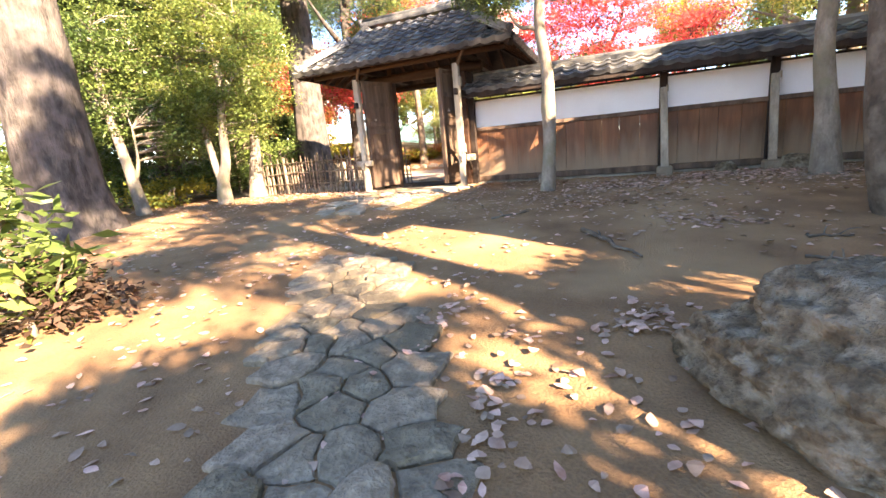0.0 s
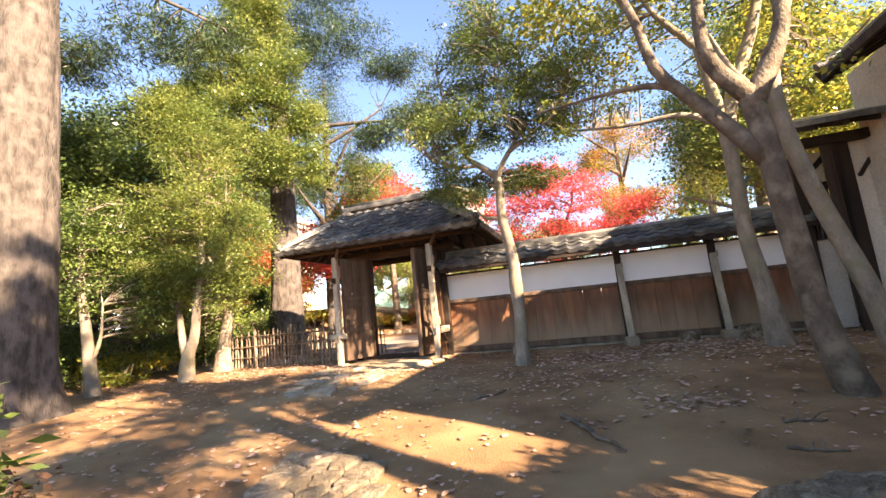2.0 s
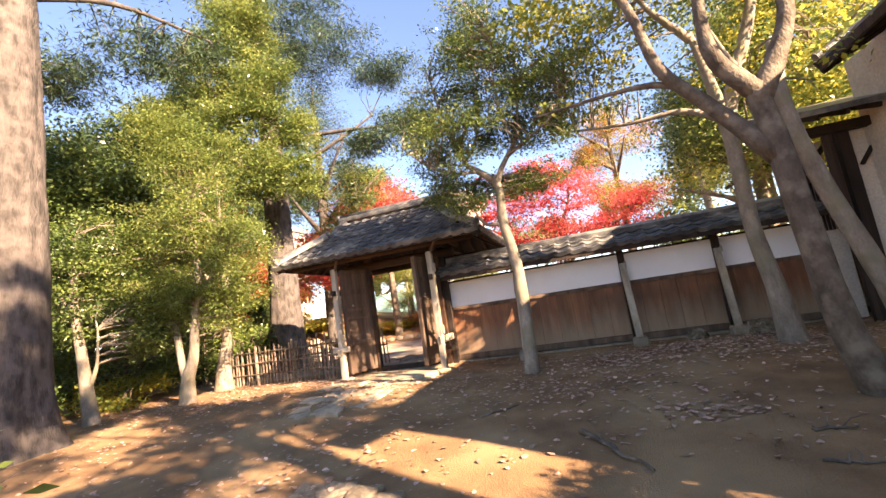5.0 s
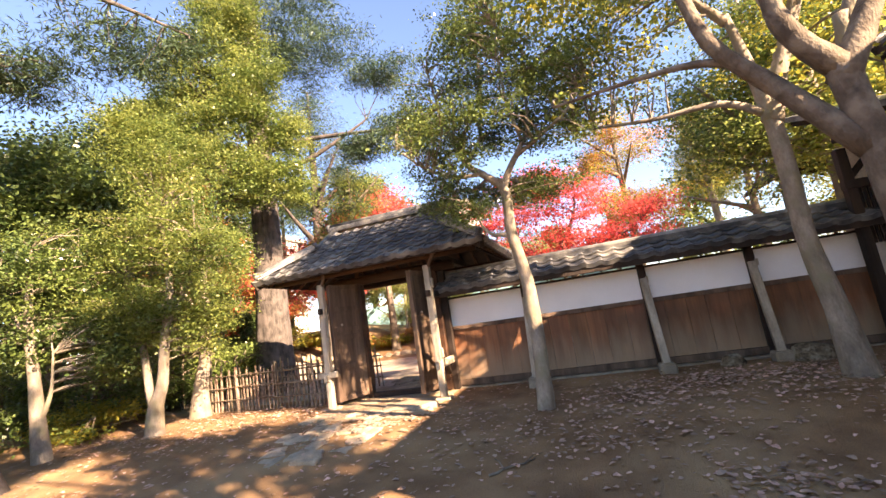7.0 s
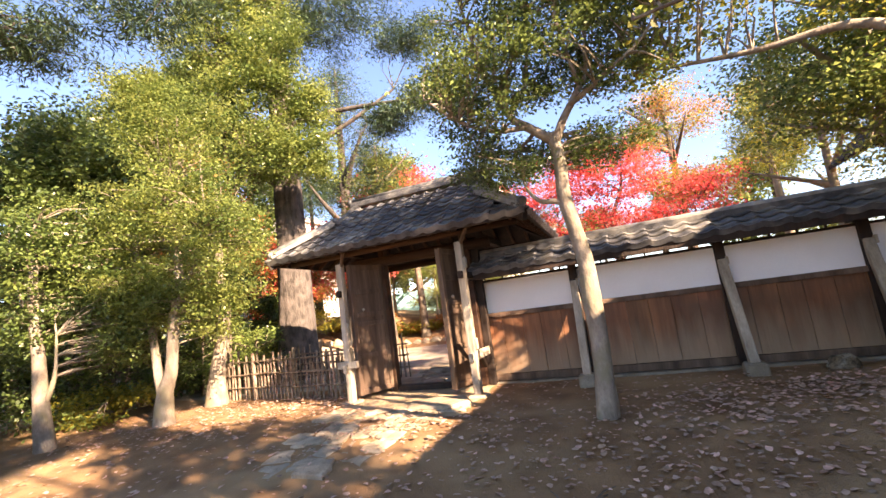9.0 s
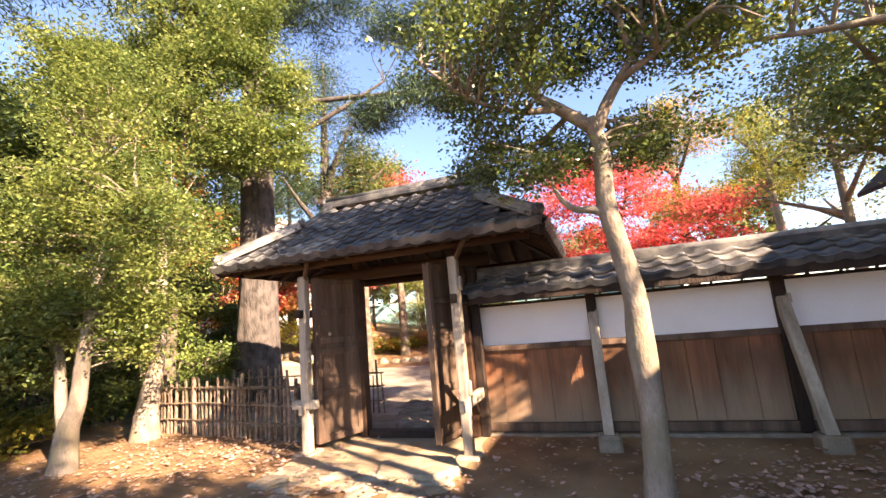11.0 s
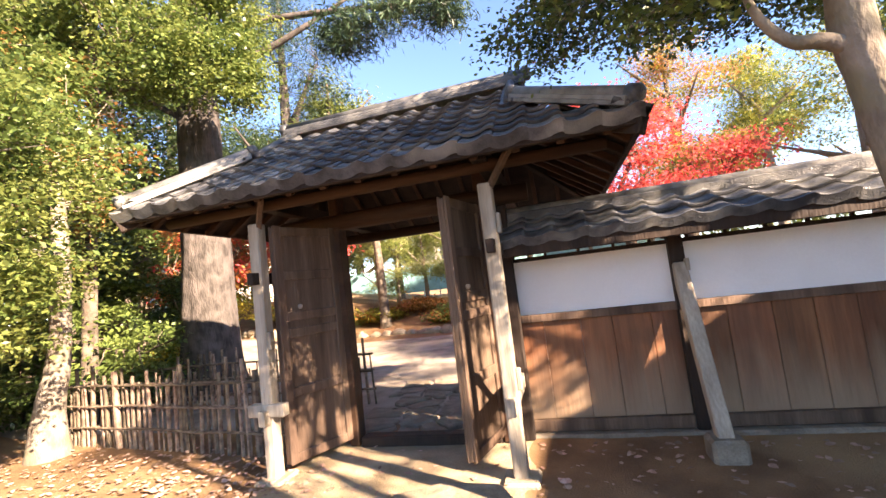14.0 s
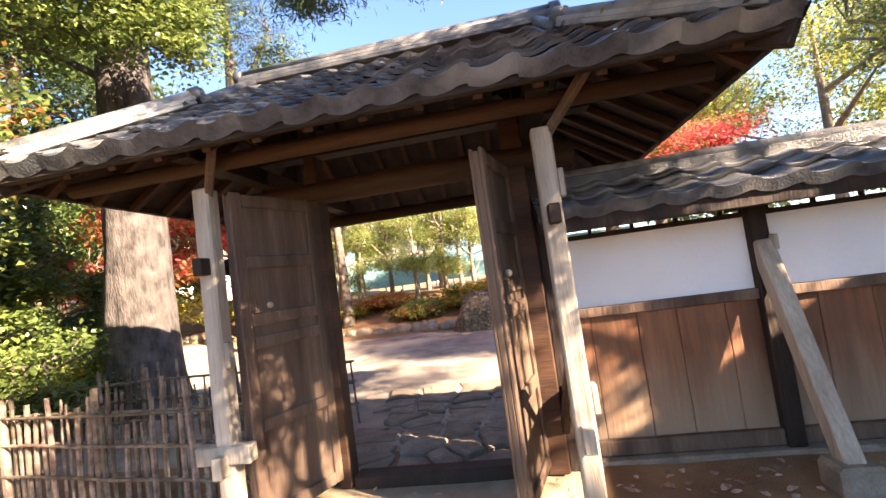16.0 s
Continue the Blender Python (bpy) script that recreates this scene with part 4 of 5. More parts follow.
for i, (x, y, h, r, m) in enumerate(((-15.5, 17, 7, 2.4, M_LEAF_DARK), (-13, 20, 8, 2.6, M_LEAF_GREEN), (-18, 15, 8, 2.6, M_LEAF_ORANGE), (-11.2, 12.2, 3.0, 1.3, M_LEAF_GREEN), (-14.5, 9.0, 5.0, 2.0, M_LEAF_DARK), (-12, 16.5, 3.4, 1.5, M_LEAF_DARK))):
    far_tree("woodland_tree", "leafy tree among the woods round the garden", x, y, h, r, M_BARK_DARK, m, 180 + i, (M_LEAF_GREEN, 0.4), 110, 0.06, 0.14, 50)
# woods that close the view all round, then unseen trees added behind the camera
for i, (x, y, h, r, m) in enumerate(((-18, 12, 9, 3.5, M_LEAF_DARK), (-17, 5, 9, 3.5, M_LEAF_GREEN), (-13, 2, 8, 3.0, M_LEAF_DARK), (-17, 20, 12, 3.5, M_LEAF_GREEN), (-12, 28, 11, 3.6, M_LEAF_GREEN), (14, 12, 10, 3.6, M_LEAF_LIME), (17, 26, 12, 4.0, M_LEAF_GREEN), (10, 30, 11, 3.8, M_LEAF_LIME))):
    far_tree("woodland_tree", "leafy tree among the woods round the garden", x, y, h, r, M_BARK_DARK, m, 80 + i, (M_LEAF_GREEN, 0.4), 130, 0.08, 0.26, 36)
for i, (x, y, h, r, m) in enumerate(((1.5, -7.0, 7.5, 2.2, M_LEAF_GREEN), (-3.0, -5.5, 7.5, 2.4, M_LEAF_DARK), (-6.5, -2.0, 8.0, 2.4, M_LEAF_GREEN))):
    far_tree("shade_tree", "unseen leafy tree added behind the path", x, y, h, r, M_BARK_DARK, m, 100 + i, (M_LEAF_LIME, 0.3), 70, 0.3, 0.14, 36, 0.5)
# unseen tree added so its trunk and crown streak and dapple the ground
tree("shade_tree", "unseen tall leafy tree added to shade the garden", (6.6, -0.06),
     [(0, 0, -0.3), (0, 0, 2.0), (0.03, -0.02, 4.5), (0.0, 0, 7.0), (0, 0, 10.0)], (0.26, 0.19, 0.17, 0.12, 0.04),
     [([(0, 0, 4.4), (-0.8, 0.8, 5.2), (-1.8, 1.7, 5.8)], 0.05, 0.015), ([(0, 0, 5.2), (0.6, -1.2, 5.9), (1.2, -2.2, 6.3)], 0.05, 0.015), ([(0, 0, 6.0), (-1.0, -0.6, 7.2), (-1.8, -1.0, 8.2)], 0.05, 0.015), ([(0, 0, 5.6), (1.0, 0.6, 6.4), (2.0, 1.0, 7.0)], 0.05, 0.015)],
     [((0, 0.15, 2.2), (0.4, 0.4, 0.8)), ((0, -0.1, 3.2), (0.4, 0.4, 0.8)), ((-1.7, 1.6, 5.8), (1.1, 1.0, 0.5)), ((-0.5, 0.5, 6.3), (1.1, 1.0, 0.6)), ((0.6, -1.0, 6.2), (1.1, 1.1, 0.6)), ((1.4, -2.3, 6.5), (1.1, 1.0, 0.6)), ((-1.4, -0.8, 7.8), (1.2, 1.1, 0.7)), ((0.2, -0.4, 8.6), (1.4, 1.3, 0.8)), ((1.6, 0.8, 7.1), (1.1, 1.0, 0.6)), ((0, 0, 9.8), (1.2, 1.2, 0.7)),
      ((2.2, -1.9, 6.2), (0.8, 0.8, 0.5)), ((0.2, -1.7, 6.2), (0.9, 0.8, 0.5)), ((-0.8, -0.1, 6.0), (0.8, 0.8, 0.5)), ((0.7, 0.5, 6.2), (0.8, 0.8, 0.5)), ((-1.8, 1.1, 6.3), (0.9, 0.8, 0.5)), ((1.7, 0.1, 6.3), (0.8, 0.8, 0.5)), ((0.2, -2.2, 8.0), (1.2, 0.9, 1.4)), ((0.2, -2.2, 9.3), (1.2, 0.9, 0.8)), ((3.4, -2.4, 6.2), (0.8, 0.6, 0.45)), ((0.4, -2.0, 10.0), (1.1, 0.9, 1.2))],
     M_BARK_DARK, M_LEAF_GREEN, 520, 28, 0.15, 0.15, 140, second=(M_LEAF_LIME, 0.4))
# unseen dense crown added to keep the stone path in shade
tree("shade_tree", "unseen round-headed evergreen added to shade the path", (5.6, -1.65),
     [(0, 0, -0.3), (0, 0, 0.8), (0.02, 0, 1.8), (0, 0, 2.8)], (0.12, 0.09, 0.07, 0.03),
     [([(0, 0, 0.9), (0.4, 0.3, 1.5), (0.6, 0.5, 2.1)], 0.03, 0.01), ([(0, 0, 1.0), (-0.4, -0.3, 1.6), (-0.5, -0.5, 2.2)], 0.03, 0.01)],
     [((0, 0, 2.9), (1.15, 1.2, 1.0)), ((0, 0, 1.6), (1.3, 1.35, 1.0)), ((0.1, 0.45, 2.5), (1.0, 1.0, 1.0)), ((0, -0.5, 2.3), (1.0, 1.0, 1.0)), ((0.1, -0.1, 3.7), (0.85, 0.8, 0.6)), ((0.0, 0.6, 3.3), (0.8, 0.7, 0.6))],
     M_BARK_DARK, M_LEAF_DARK, 300, 44, 0.14, 0.14, 141)
# unseen shrub added to cut off the sunlit strip of ground towards the house
tree("shade_shrub", "unseen evergreen shrub added to shade the ground", (5.0, 1.15), [(0, 0, -0.2), (0, 0, 0.6), (0.02, 0, 1.3)], (0.05, 0.04, 0.02),
     [([(0, 0, 0.4), (0.25, 0.2, 0.9), (0.35, 0.3, 1.4)], 0.02, 0.008), ([(0, 0, 0.4), (-0.25, -0.2, 0.9), (-0.3, -0.3, 1.4)], 0.02, 0.008)],
     [((0, 0, 1.5), (0.6, 0.8, 0.8)), ((0.05, 0.1, 0.7), (0.65, 0.8, 0.7)), ((0, -0.1, 2.1), (0.55, 0.65, 0.5)), ((0, 0.2, 2.3), (0.45, 0.5, 0.4))], M_BARK_DARK, M_LEAF_DARK, 130, 40, 0.1, 0.1, 143, category="bush", flare=0)
far_tree("garden_tree", "tree with yellow-green leaves close behind the wall", 5.9, 10.1, 6.9, 1.8, M_BARK_PALE, M_LEAF_YELLOW, 142, (M_LEAF_GREEN, 0.5), 95, 0.42, size=0.085, per=90)
for i, (x, y, h, m) in enumerate(((-8.2, 7.2, 0.55, M_LEAF_YELLOW), (-8.2, 9.3, 1.7, M_LEAF_GREEN), (-9.2, 8.0, 2.2, M_LEAF_GREEN), (-7.6, 10.2, 1.4, M_LEAF_GREEN), (-9.9, 5.8, 2.4, M_LEAF_GREEN), (-9.6, 6.6, 1.3, M_LEAF_DARK), (-9.0, 9.4, 1.2, M_LEAF_DARK), (-10.5, 10.4, 1.6, M_LEAF_GREEN), (-11.5, 8.4, 1.8, M_LEAF_DARK), (-8.8, 4.8, 1.2, M_LEAF_DARK), (-10.8, 5.0, 1.7, M_LEAF_GREEN), (-12.8, 12.6, 2.0, M_LEAF_DARK), (-10.2, 15.6, 1.6, M_LEAF_YELLOW), (-8.4, 11.6, 0.8, M_LEAF_YELLOW))):
    far_tree("undergrowth_shrub", "low leafy shrub in the undergrowth", x, y, h, 0.7 + 0.3 * h, M_BARK_DARK, m, 150 + i, (M_LEAF_GREEN, 0.3), 40, 0.1, 0.09, 44)


# ---- tiles ----
def lay(parent, me, cx, cy, z, yaw, pitch, name="roof_tile", inv=None):
    ob = new(name, me)
    ob.parent = parent
    ob.matrix_basis = (inv or Matrix.Identity(4)) @ Matrix.Translation((cx, cy, z)) @ pose(0, 0, 0, 0, 0, yaw) @ pose(0, 0, 0, math.degrees(math.atan(pitch)), 0, 0)
    return ob


TW, TD = 0.235, 0.192
TILE = tile_mesh(TW, TD)
EAVE_TILE = tile_mesh(TW, TD, "eave_tile", 0.055)
run = math.hypot(1, PITCH)
trng = random.Random(5)
back_v, back_f = [], []


def lay_slope(u0, u1, depth, to_world, yaw, keep):
    rows = int(depth * run / TD + 0.5)
    for r in range(rows):
        s = (r + 0.42) * TD / run
        cols = int((u1 - u0) / TW) + 1
        for c in range(cols):
            u = u0 + (c + 0.5) * (u1 - u0) / cols
            if not keep(u, s):
                continue
            x, y = to_world(u, s)
            z = EZ + 0.035 + PITCH * s + trng.uniform(-0.004, 0.004)
            lay(gate, TILE if r else EAVE_TILE, x, y, z, yaw + trng.uniform(-1.2, 1.2), PITCH, "roof_tile" if r else "eave_tile", inv=INV)


inside = lambda u, s: u - EX0 > min(s, HIP) + 0.02 and EX1 - u > min(s, HIP) + 0.02
lay_slope(EX0, EX1, RY - EY0 - 0.04, lambda u, s: (u, EY0 - 0.03 + s), 0, inside)
insy = lambda u, s: u - EY0 > s + 0.02 and EY1 - u > s + 0.02
lay_slope(EY0, EY1, HIP, lambda u, s: (EX1 + 0.03 - s, u), 90, insy)
lay_slope(EY0, EY1, HIP, lambda u, s: (EX0 - 0.03 + s, u), -90, insy)
# back slope, joined
n0 = len(TILE.vertices)
for r in range(9):
    s = (r + 0.42) * TD / run
    for c in range(18):
        u = EX0 + (c + 0.5) * (EX1 - EX0) / 18
        if inside(u, s):
            m = INV @ Matrix.Translation((u, EY1 + 0.03 - s, EZ + 0.035 + PITCH * s)) @ pose(0, 0, 0, 0, 0, 180) @ pose(0, 0, 0, math.degrees(math.atan(PITCH)), 0, 0)
            o = len(back_v)
            back_v += [m @ v.co for v in TILE.vertices]
            back_f += [tuple(i + o for i in p.vertices) for p in TILE.polygons]
tagged(raw("back_tiles", back_v, back_f, M_TILE, gate), kind="stuff")


# ridge of stacked flat courses and a round cap, hips and verges
def ridge(a, b, courses, w, cap, ends=True, material=M_TILE):
    a, b = Vector(a), Vector(b)
    up = Vector((0, 0, 1))
    for i in range(courses):
        ww = w * (1 - 0.12 * i)
        gpart("ridge_course", beam(a + up * (0.035 * i + 0.02), b + up * (0.035 * i + 0.02), ww, 0.03, 0.004), material)
    h = 0.035 * courses + 0.02
    gpart("ridge_cap", tube([a + up * h, (a + b) / 2 + up * h, b + up * h], [cap] * 3, 10, 0.02, 2), material, smooth=True)
    if ends:
        d = (b - a).normalized()
        for e, s in ((a, -1), (b, 1)):
            q = e + up * h
            gpart("end_tile", tube([q - d * s * 0.02, q + d * s * 0.05, q + d * s * 0.07], [cap * 1.25, cap * 1.3, cap * 0.9], 12), M_TILE, smooth=True)


ridge((EX0 + HIP - 0.08, RY, RZ + 0.05), (EX1 - HIP + 0.08, RY, RZ + 0.05), 3, 0.20, 0.055)
for cx, cy, sx, sy in ((EX0, EY0, 1, 1), (EX1, EY0, -1, 1), (EX0, EY1, 1, -1), (EX1, EY1, -1, -1)):
    ridge((cx + sx * 0.03, cy + sy * 0.03, EZ + 0.08), (cx + sx * HIP, cy + sy * HIP, HZ + 0.08), 2, 0.17, 0.05, True, M_RIDGE_LIT)
    ridge((cx + sx * (HIP + 0.06), cy + sy * HIP, HZ + 0.06), (cx + sx * (HIP + 0.06), RY, RZ + 0.06), 1, 0.15, 0.045, False)

# wall roof tiles
WT = (WRZ - WEZ) / (WY + 0.05 - WEY)
WTILE = tile_mesh(0.25, 0.2, "wall_tile")
WEAVE = tile_mesh(0.25, 0.2, "wall_eave_tile", 0.045)
for c in range(32):
    for r in range(3):
        x = WX0 + 0.13 + c * 0.25
        s = r * 0.185 + 0.09
        lay(wall, WTILE if r else WEAVE, x - 2, WEY - 0.03 + s - WY, WEZ + 0.03 + WT * s + trng.uniform(-0.004, 0.004), trng.uniform(-1.5, 1.5), WT, "roof_tile")
bv, bf = [], []
for c in range(32):
    for r in range(3):
        s = r * 0.185 + 0.09
        m = Matrix.Translation((WX0 + 0.13 + c * 0.25 - 2, 0.59 - s, WEZ + 0.03 + WT * s)) @ pose(0, 0, 0, 0, 0, 180) @ pose(0, 0, 0, math.degrees(math.atan(WT)), 0, 0)
        o = len(bv)
        bv += [m @ v.co for v in WTILE.vertices]
        bf += [tuple(i + o for i in p.vertices) for p in WTILE.polygons]
tagged(raw("back_tiles", bv, bf, M_TILE, wall), kind="stuff")


# gate leaves, panelled, opened towards the garden
def leaf(name, hinge, free, label):
    h, f = Vector(hinge), Vector(free)
    d = f - h
    w = d.length
    t = part(name, block(0, w, -0.018, 0.018, 0.10, 2.08, bevel=0.004), M_DOOR, gate, label)
    t.matrix_basis = INV @ Matrix.Translation(h) @ pose(0, 0, 0, 0, 0, math.degrees(math.atan2(d.y, d.x)))
    for s in (-1, 1):
        y0, y1 = (0.018, 0.04) if s > 0 else (-0.04, -0.018)
        for x0, x1 in ((0.0, 0.075), (w - 0.075, w)):
            part("stile", block(x0, x1, y0, y1, 0.09, 2.10), M_DOOR, t)
        for z in (0.09, 0.62, 1.12, 1.26, 1.62, 2.01):
            part("rail", block(0.075, w - 0.075, y0, y1, z, z + 0.08), M_DOOR, t)
    bm = bmesh.new()
    bmesh.ops.create_uvsphere(bm, u_segments=10, v_segments=6, radius=0.022, matrix=Matrix.Translation((w - 0.2, 0.045, 1.38)))
    part("knob", bm, M_GREYWOOD, t, "pale round boss", True)
    return t


leaf("door_leaf", (-2.72, 8.29, 0), (-2.98, 7.69, 0), "weathered panelled door leaf standing open")
leaf("door_leaf", (-1.28, 8.30, 0), (-1.43, 7.68, 0), "weathered panelled door leaf standing open")


# ---- twig fences ----
def fence(label, a, b, h, seed, step=0.095):
    rng = random.Random(seed)
    a, b = Vector((*a, 0)), Vector((*b, 0))
    n = int((b - a).length / step)
    t = thing("twig_fence", label, "fence", "twig fences", at=(a.x, a.y, ground_z(a.x, a.y)))
    o = Vector((a.x, a.y, ground_z(a.x, a.y)))
    for i in range(n + 1):
        p = a.lerp(b, i / n)
        z = ground_z(p.x, p.y)
        hh = h * rng.uniform(0.7, 1.12)
        big = i % 11 == 5
        r = 0.036 if big else rng.uniform(0.011, 0.027)
        j = rng.uniform(-0.02, 0.02)
        q = Vector((p.x, p.y + j, z)) - o
        tip = q + Vector((rng.uniform(-0.03, 0.03), rng.uniform(-0.02, 0.02), hh * (0.95 if big else 1)))
        part("post" if big else "stick", tube([q - Vector((0, 0, 0.1)), (q + tip) / 2 + Vector((rng.uniform(-.012, .012), 0, 0)), tip], [r, r * 0.95, r * 0.8], 6, 0.08, i), M_TWIG, t)
    for z in (0.22, 0.47, 0.70):
        for k in (-0.03, 0.03):
            pts = []
            for i in range(9):
                p = a.lerp(b, i / 8)
                pts.append(Vector((p.x, p.y + k, ground_z(p.x, p.y) + z * h / 0.85 + rng.uniform(-0.012, 0.012))) - o)
            part("rail", tube(pts, [0.013] * 9, 6), M_TWIG, t)
    return t


fence("rustic fence of upright twigs tied to bamboo rails", (-3.14, 8.05), (-6.7, 8.55), 0.86, 3)
fence("rustic twig fence standing farther back", (-3.1, 9.7), (-8.6, 10.1), 0.8, 4, 0.11)

# ---- boulder and bush beside the path ----
def boulder(name, label, x, y, sx, sy, sz, seed, material=M_ROCK, sub=4, rot=0):
    bm = bmesh.new()
    bmesh.ops.create_icosphere(bm, subdivisions=sub, radius=1)
    for v in bm.verts:
        n = v.co.normalized()
        k = 1 + 0.28 * noise.noise(n * 1.3 + Vector((seed, 0, 0))) + 0.12 * noise.noise(n * 3.1 + Vector((0, seed, 0))) + 0.05 * noise.noise(n * 8 + Vector((0, 0, seed))) - 0.10 * abs(noise.noise(n * 4.3 + Vector((seed, seed, 0)))) + 0.035 * noise.noise(n * 19) + 0.02 * noise.noise(n * 37)
        v.co = Vector((n.x * sx, n.y * sy, n.z * sz)) * k
    ob = part(name, bm, material, None, smooth=True)
    ob.matrix_basis = pose(x, y, ground_z(x, y) + sz * 0.35, 0, 0, rot)
    return tagged(ob, label, "rock")


boulder("boulder", "rough dark grey boulder beside the stone path", 2.5, 1.72, 0.86, 0.46, 0.44, 2.3, sub=6, rot=-28)
boulder("garden_stone", "rounded grey stone at the wall's foot", 3.05, 8.1, 0.16, 0.12, 0.11, 5.1, sub=3)
boulder("garden_stone", "rounded grey stone at the wall's foot", 3.95, 7.95, 0.28, 0.2, 0.16, 6.1, sub=3)
tree("low_bush", "low glossy-leaved bush beside the path", (-2.2, 1.7), [(0, 0, -0.1), (0, 0, 0.3), (0.05, 0, 0.5)], (0.03, 0.025, 0.015),
     [([(0, 0, 0.1), (0.2, 0.1, 0.3), (0.3, 0.15, 0.55)], 0.015, 0.006), ([(0, 0, 0.1), (-0.2, 0.0, 0.35), (-0.35, 0.1, 0.65)], 0.015, 0.006)],
     [((-0.1, 0.1, 0.45), (0.45, 0.5, 0.4)), ((-0.4, 0.1, 0.8), (0.35, 0.4, 0.35))], M_BARK_DARK, M_LEAF_GREEN, 60, 9, 0.10, 0.17, 71, long=2.6, category="bush", flare=0)

tree("withered_bush", "withered brown bush low beside the path", (-2.05, 1.95), [(0, 0, -0.1), (0, 0, 0.15), (0.03, 0, 0.3)], (0.02, 0.016, 0.01),
     [([(0, 0, 0.05), (0.15, 0.05, 0.15), (0.25, 0.05, 0.3)], 0.01, 0.004), ([(0, 0, 0.05), (-0.15, -0.05, 0.2), (-0.25, 0.05, 0.3)], 0.01, 0.004)],
     [((0.1, 0, 0.2), (0.4, 0.35, 0.2)), ((-0.25, -0.1, 0.25), (0.4, 0.35, 0.25)), ((-0.35, -0.5, 0.1), (0.4, 0.4, 0.12))], M_BARK_DARK, M_LEAF_BROWN, 70, 22, 0.08, 0.07, 72, category="bush", flare=0)

# ---- house at the end of the wall ----
house = thing("house", "old timber house with cream plaster walls and dark eaves", "house", at=(5.3, 7.9, 0))


def hpart(name, bm, material, label="", parent=None):
    bmesh.ops.transform(bm, matrix=Matrix.Translation((-5.3, -7.9, 0)), verts=bm.verts)
    return part(name, bm, material, parent or house, label)


hpart("wall_panel", block(5.5, 11, 7.90, 8.02, 0.0, 2.75), M_HOUSEWALL)
hpart("end_panel", block(5.02, 5.4, 8.30, 8.38, 0.0, 2.75), M_HOUSEWALL)
hpart("corner_post", beam((5.46, 7.9, -0.1), (5.46, 7.9, 2.75), 0.15, 0.15), M_OLDWOOD)
hpart("round_post", tube([(5.25, 7.75, -0.1), (5.22, 7.75, 1.2), (5.22, 7.75, 2.7)], [0.085, 0.075, 0.07], 10, 0.04, 4), M_OLDWOOD, "dark round log post")
hpart("end_post", beam((4.98, 8.2, -0.1), (4.98, 8.2, 2.7), 0.12, 0.12), M_OLDWOOD)
hpart("strut", beam((5.0, 8.24, 2.25), (5.45, 8.24, 2.7), 0.09, 0.07), M_OLDWOOD)
hpart("strut", beam((5.6, 7.86, 2.2), (5.85, 7.86, 2.55), 0.05, 0.05), M_OLDWOOD)
hpart("tie_beam", block(4.9, 5.5, 8.12, 8.24, 2.12, 2.24), M_OLDWOOD)
for i in range(8):
    hpart("lattice_bar", block(5.03 + i * 0.05, 5.055 + i * 0.05, 8.20, 8.24, 1.35, 2.12, bevel=0.004), M_OLDWOOD)
hpart("eave_beam", block(4.75, 11, 7.7, 7.85, 2.72, 2.86), M_OLDWOOD)
for i in range(16):
    hpart("rafter", beam((4.9 + i * 0.35, 7.2, 2.84), (4.9 + i * 0.35, 8.9, 3.4), 0.06, 0.07), M_OLDWOOD)
hpart("roof", slab([(4.68, 7.12, 2.87), (11, 7.12, 2.87), (11, 8.9, 3.46), (4.68, 8.9, 3.46)], 0.08), M_TILE, "dark lower eave roof")
# unseen near walls, extended so the house shades the ground on the right
hpart("side_wall", block(5.75, 5.87, 1.3, 7.9, -0.4, 3.75), M_HOUSEWALL)
hpart("far_wall", block(5.87, 11, 1.3, 1.42, -0.4, 3.75), M_HOUSEWALL)
UX, UZ, UY0, UY1, UP = 5.0, 3.46, 1.1, 7.0, 0.5
UR = UZ + UP * 3.5
hpart("upper_roof", slab([(UX, UY0, UZ), (8.5, UY0, UR), (8.5, UY1, UR), (UX, UY1, UZ)], 0.11), M_TILE, "dark tiled upper roof")
hpart("upper_roof", slab([(8.5, UY0, UR), (12, UY0, UZ), (12, UY1, UZ), (8.5, UY1, UR)], 0.11), M_TILE)
for i in range(15):
    hpart("rafter", beam((UX + 0.06, UY0 + 0.15 + i * 0.4, UZ - 0.01), (UX + 1.5, UY0 + 0.15 + i * 0.4, UZ + UP * 1.44 - 0.01), 0.06, 0.07), M_OLDWOOD)
for y in (UY0, UY1):
    hpart("verge_board", beam((UX - 0.03, y, UZ - 0.01), (8.5, y, UR + 0.02), 0.05, 0.2), M_OLDWOOD)
    hpart("verge_cap", tube([(UX - 0.04, y, UZ + 0.15), (8.5, y, UR + 0.17)], [0.06, 0.06], 10), M_TILE)
hpart("eave_board", block(UX - 0.03, UX + 0.02, UY0, UY1, UZ - 0.06, UZ + 0.06), M_OLDWOOD)
for y in (1.42, 6.3):
    bm = bmesh.new()
    f = bm.faces.new([bm.verts.new(q) for q in ((5.75, y, 3.7), (11.2, y, 3.7), (8.5, y, UR - 0.02))])
    r = bmesh.ops.extrude_face_region(bm, geom=[f])
    bmesh.ops.translate(bm, vec=(0, 0.08, 0), verts=[q for q in r["geom"] if isinstance(q, bmesh.types.BMVert)])
    hpart("gable_wall", bm, M_HOUSEWALL)

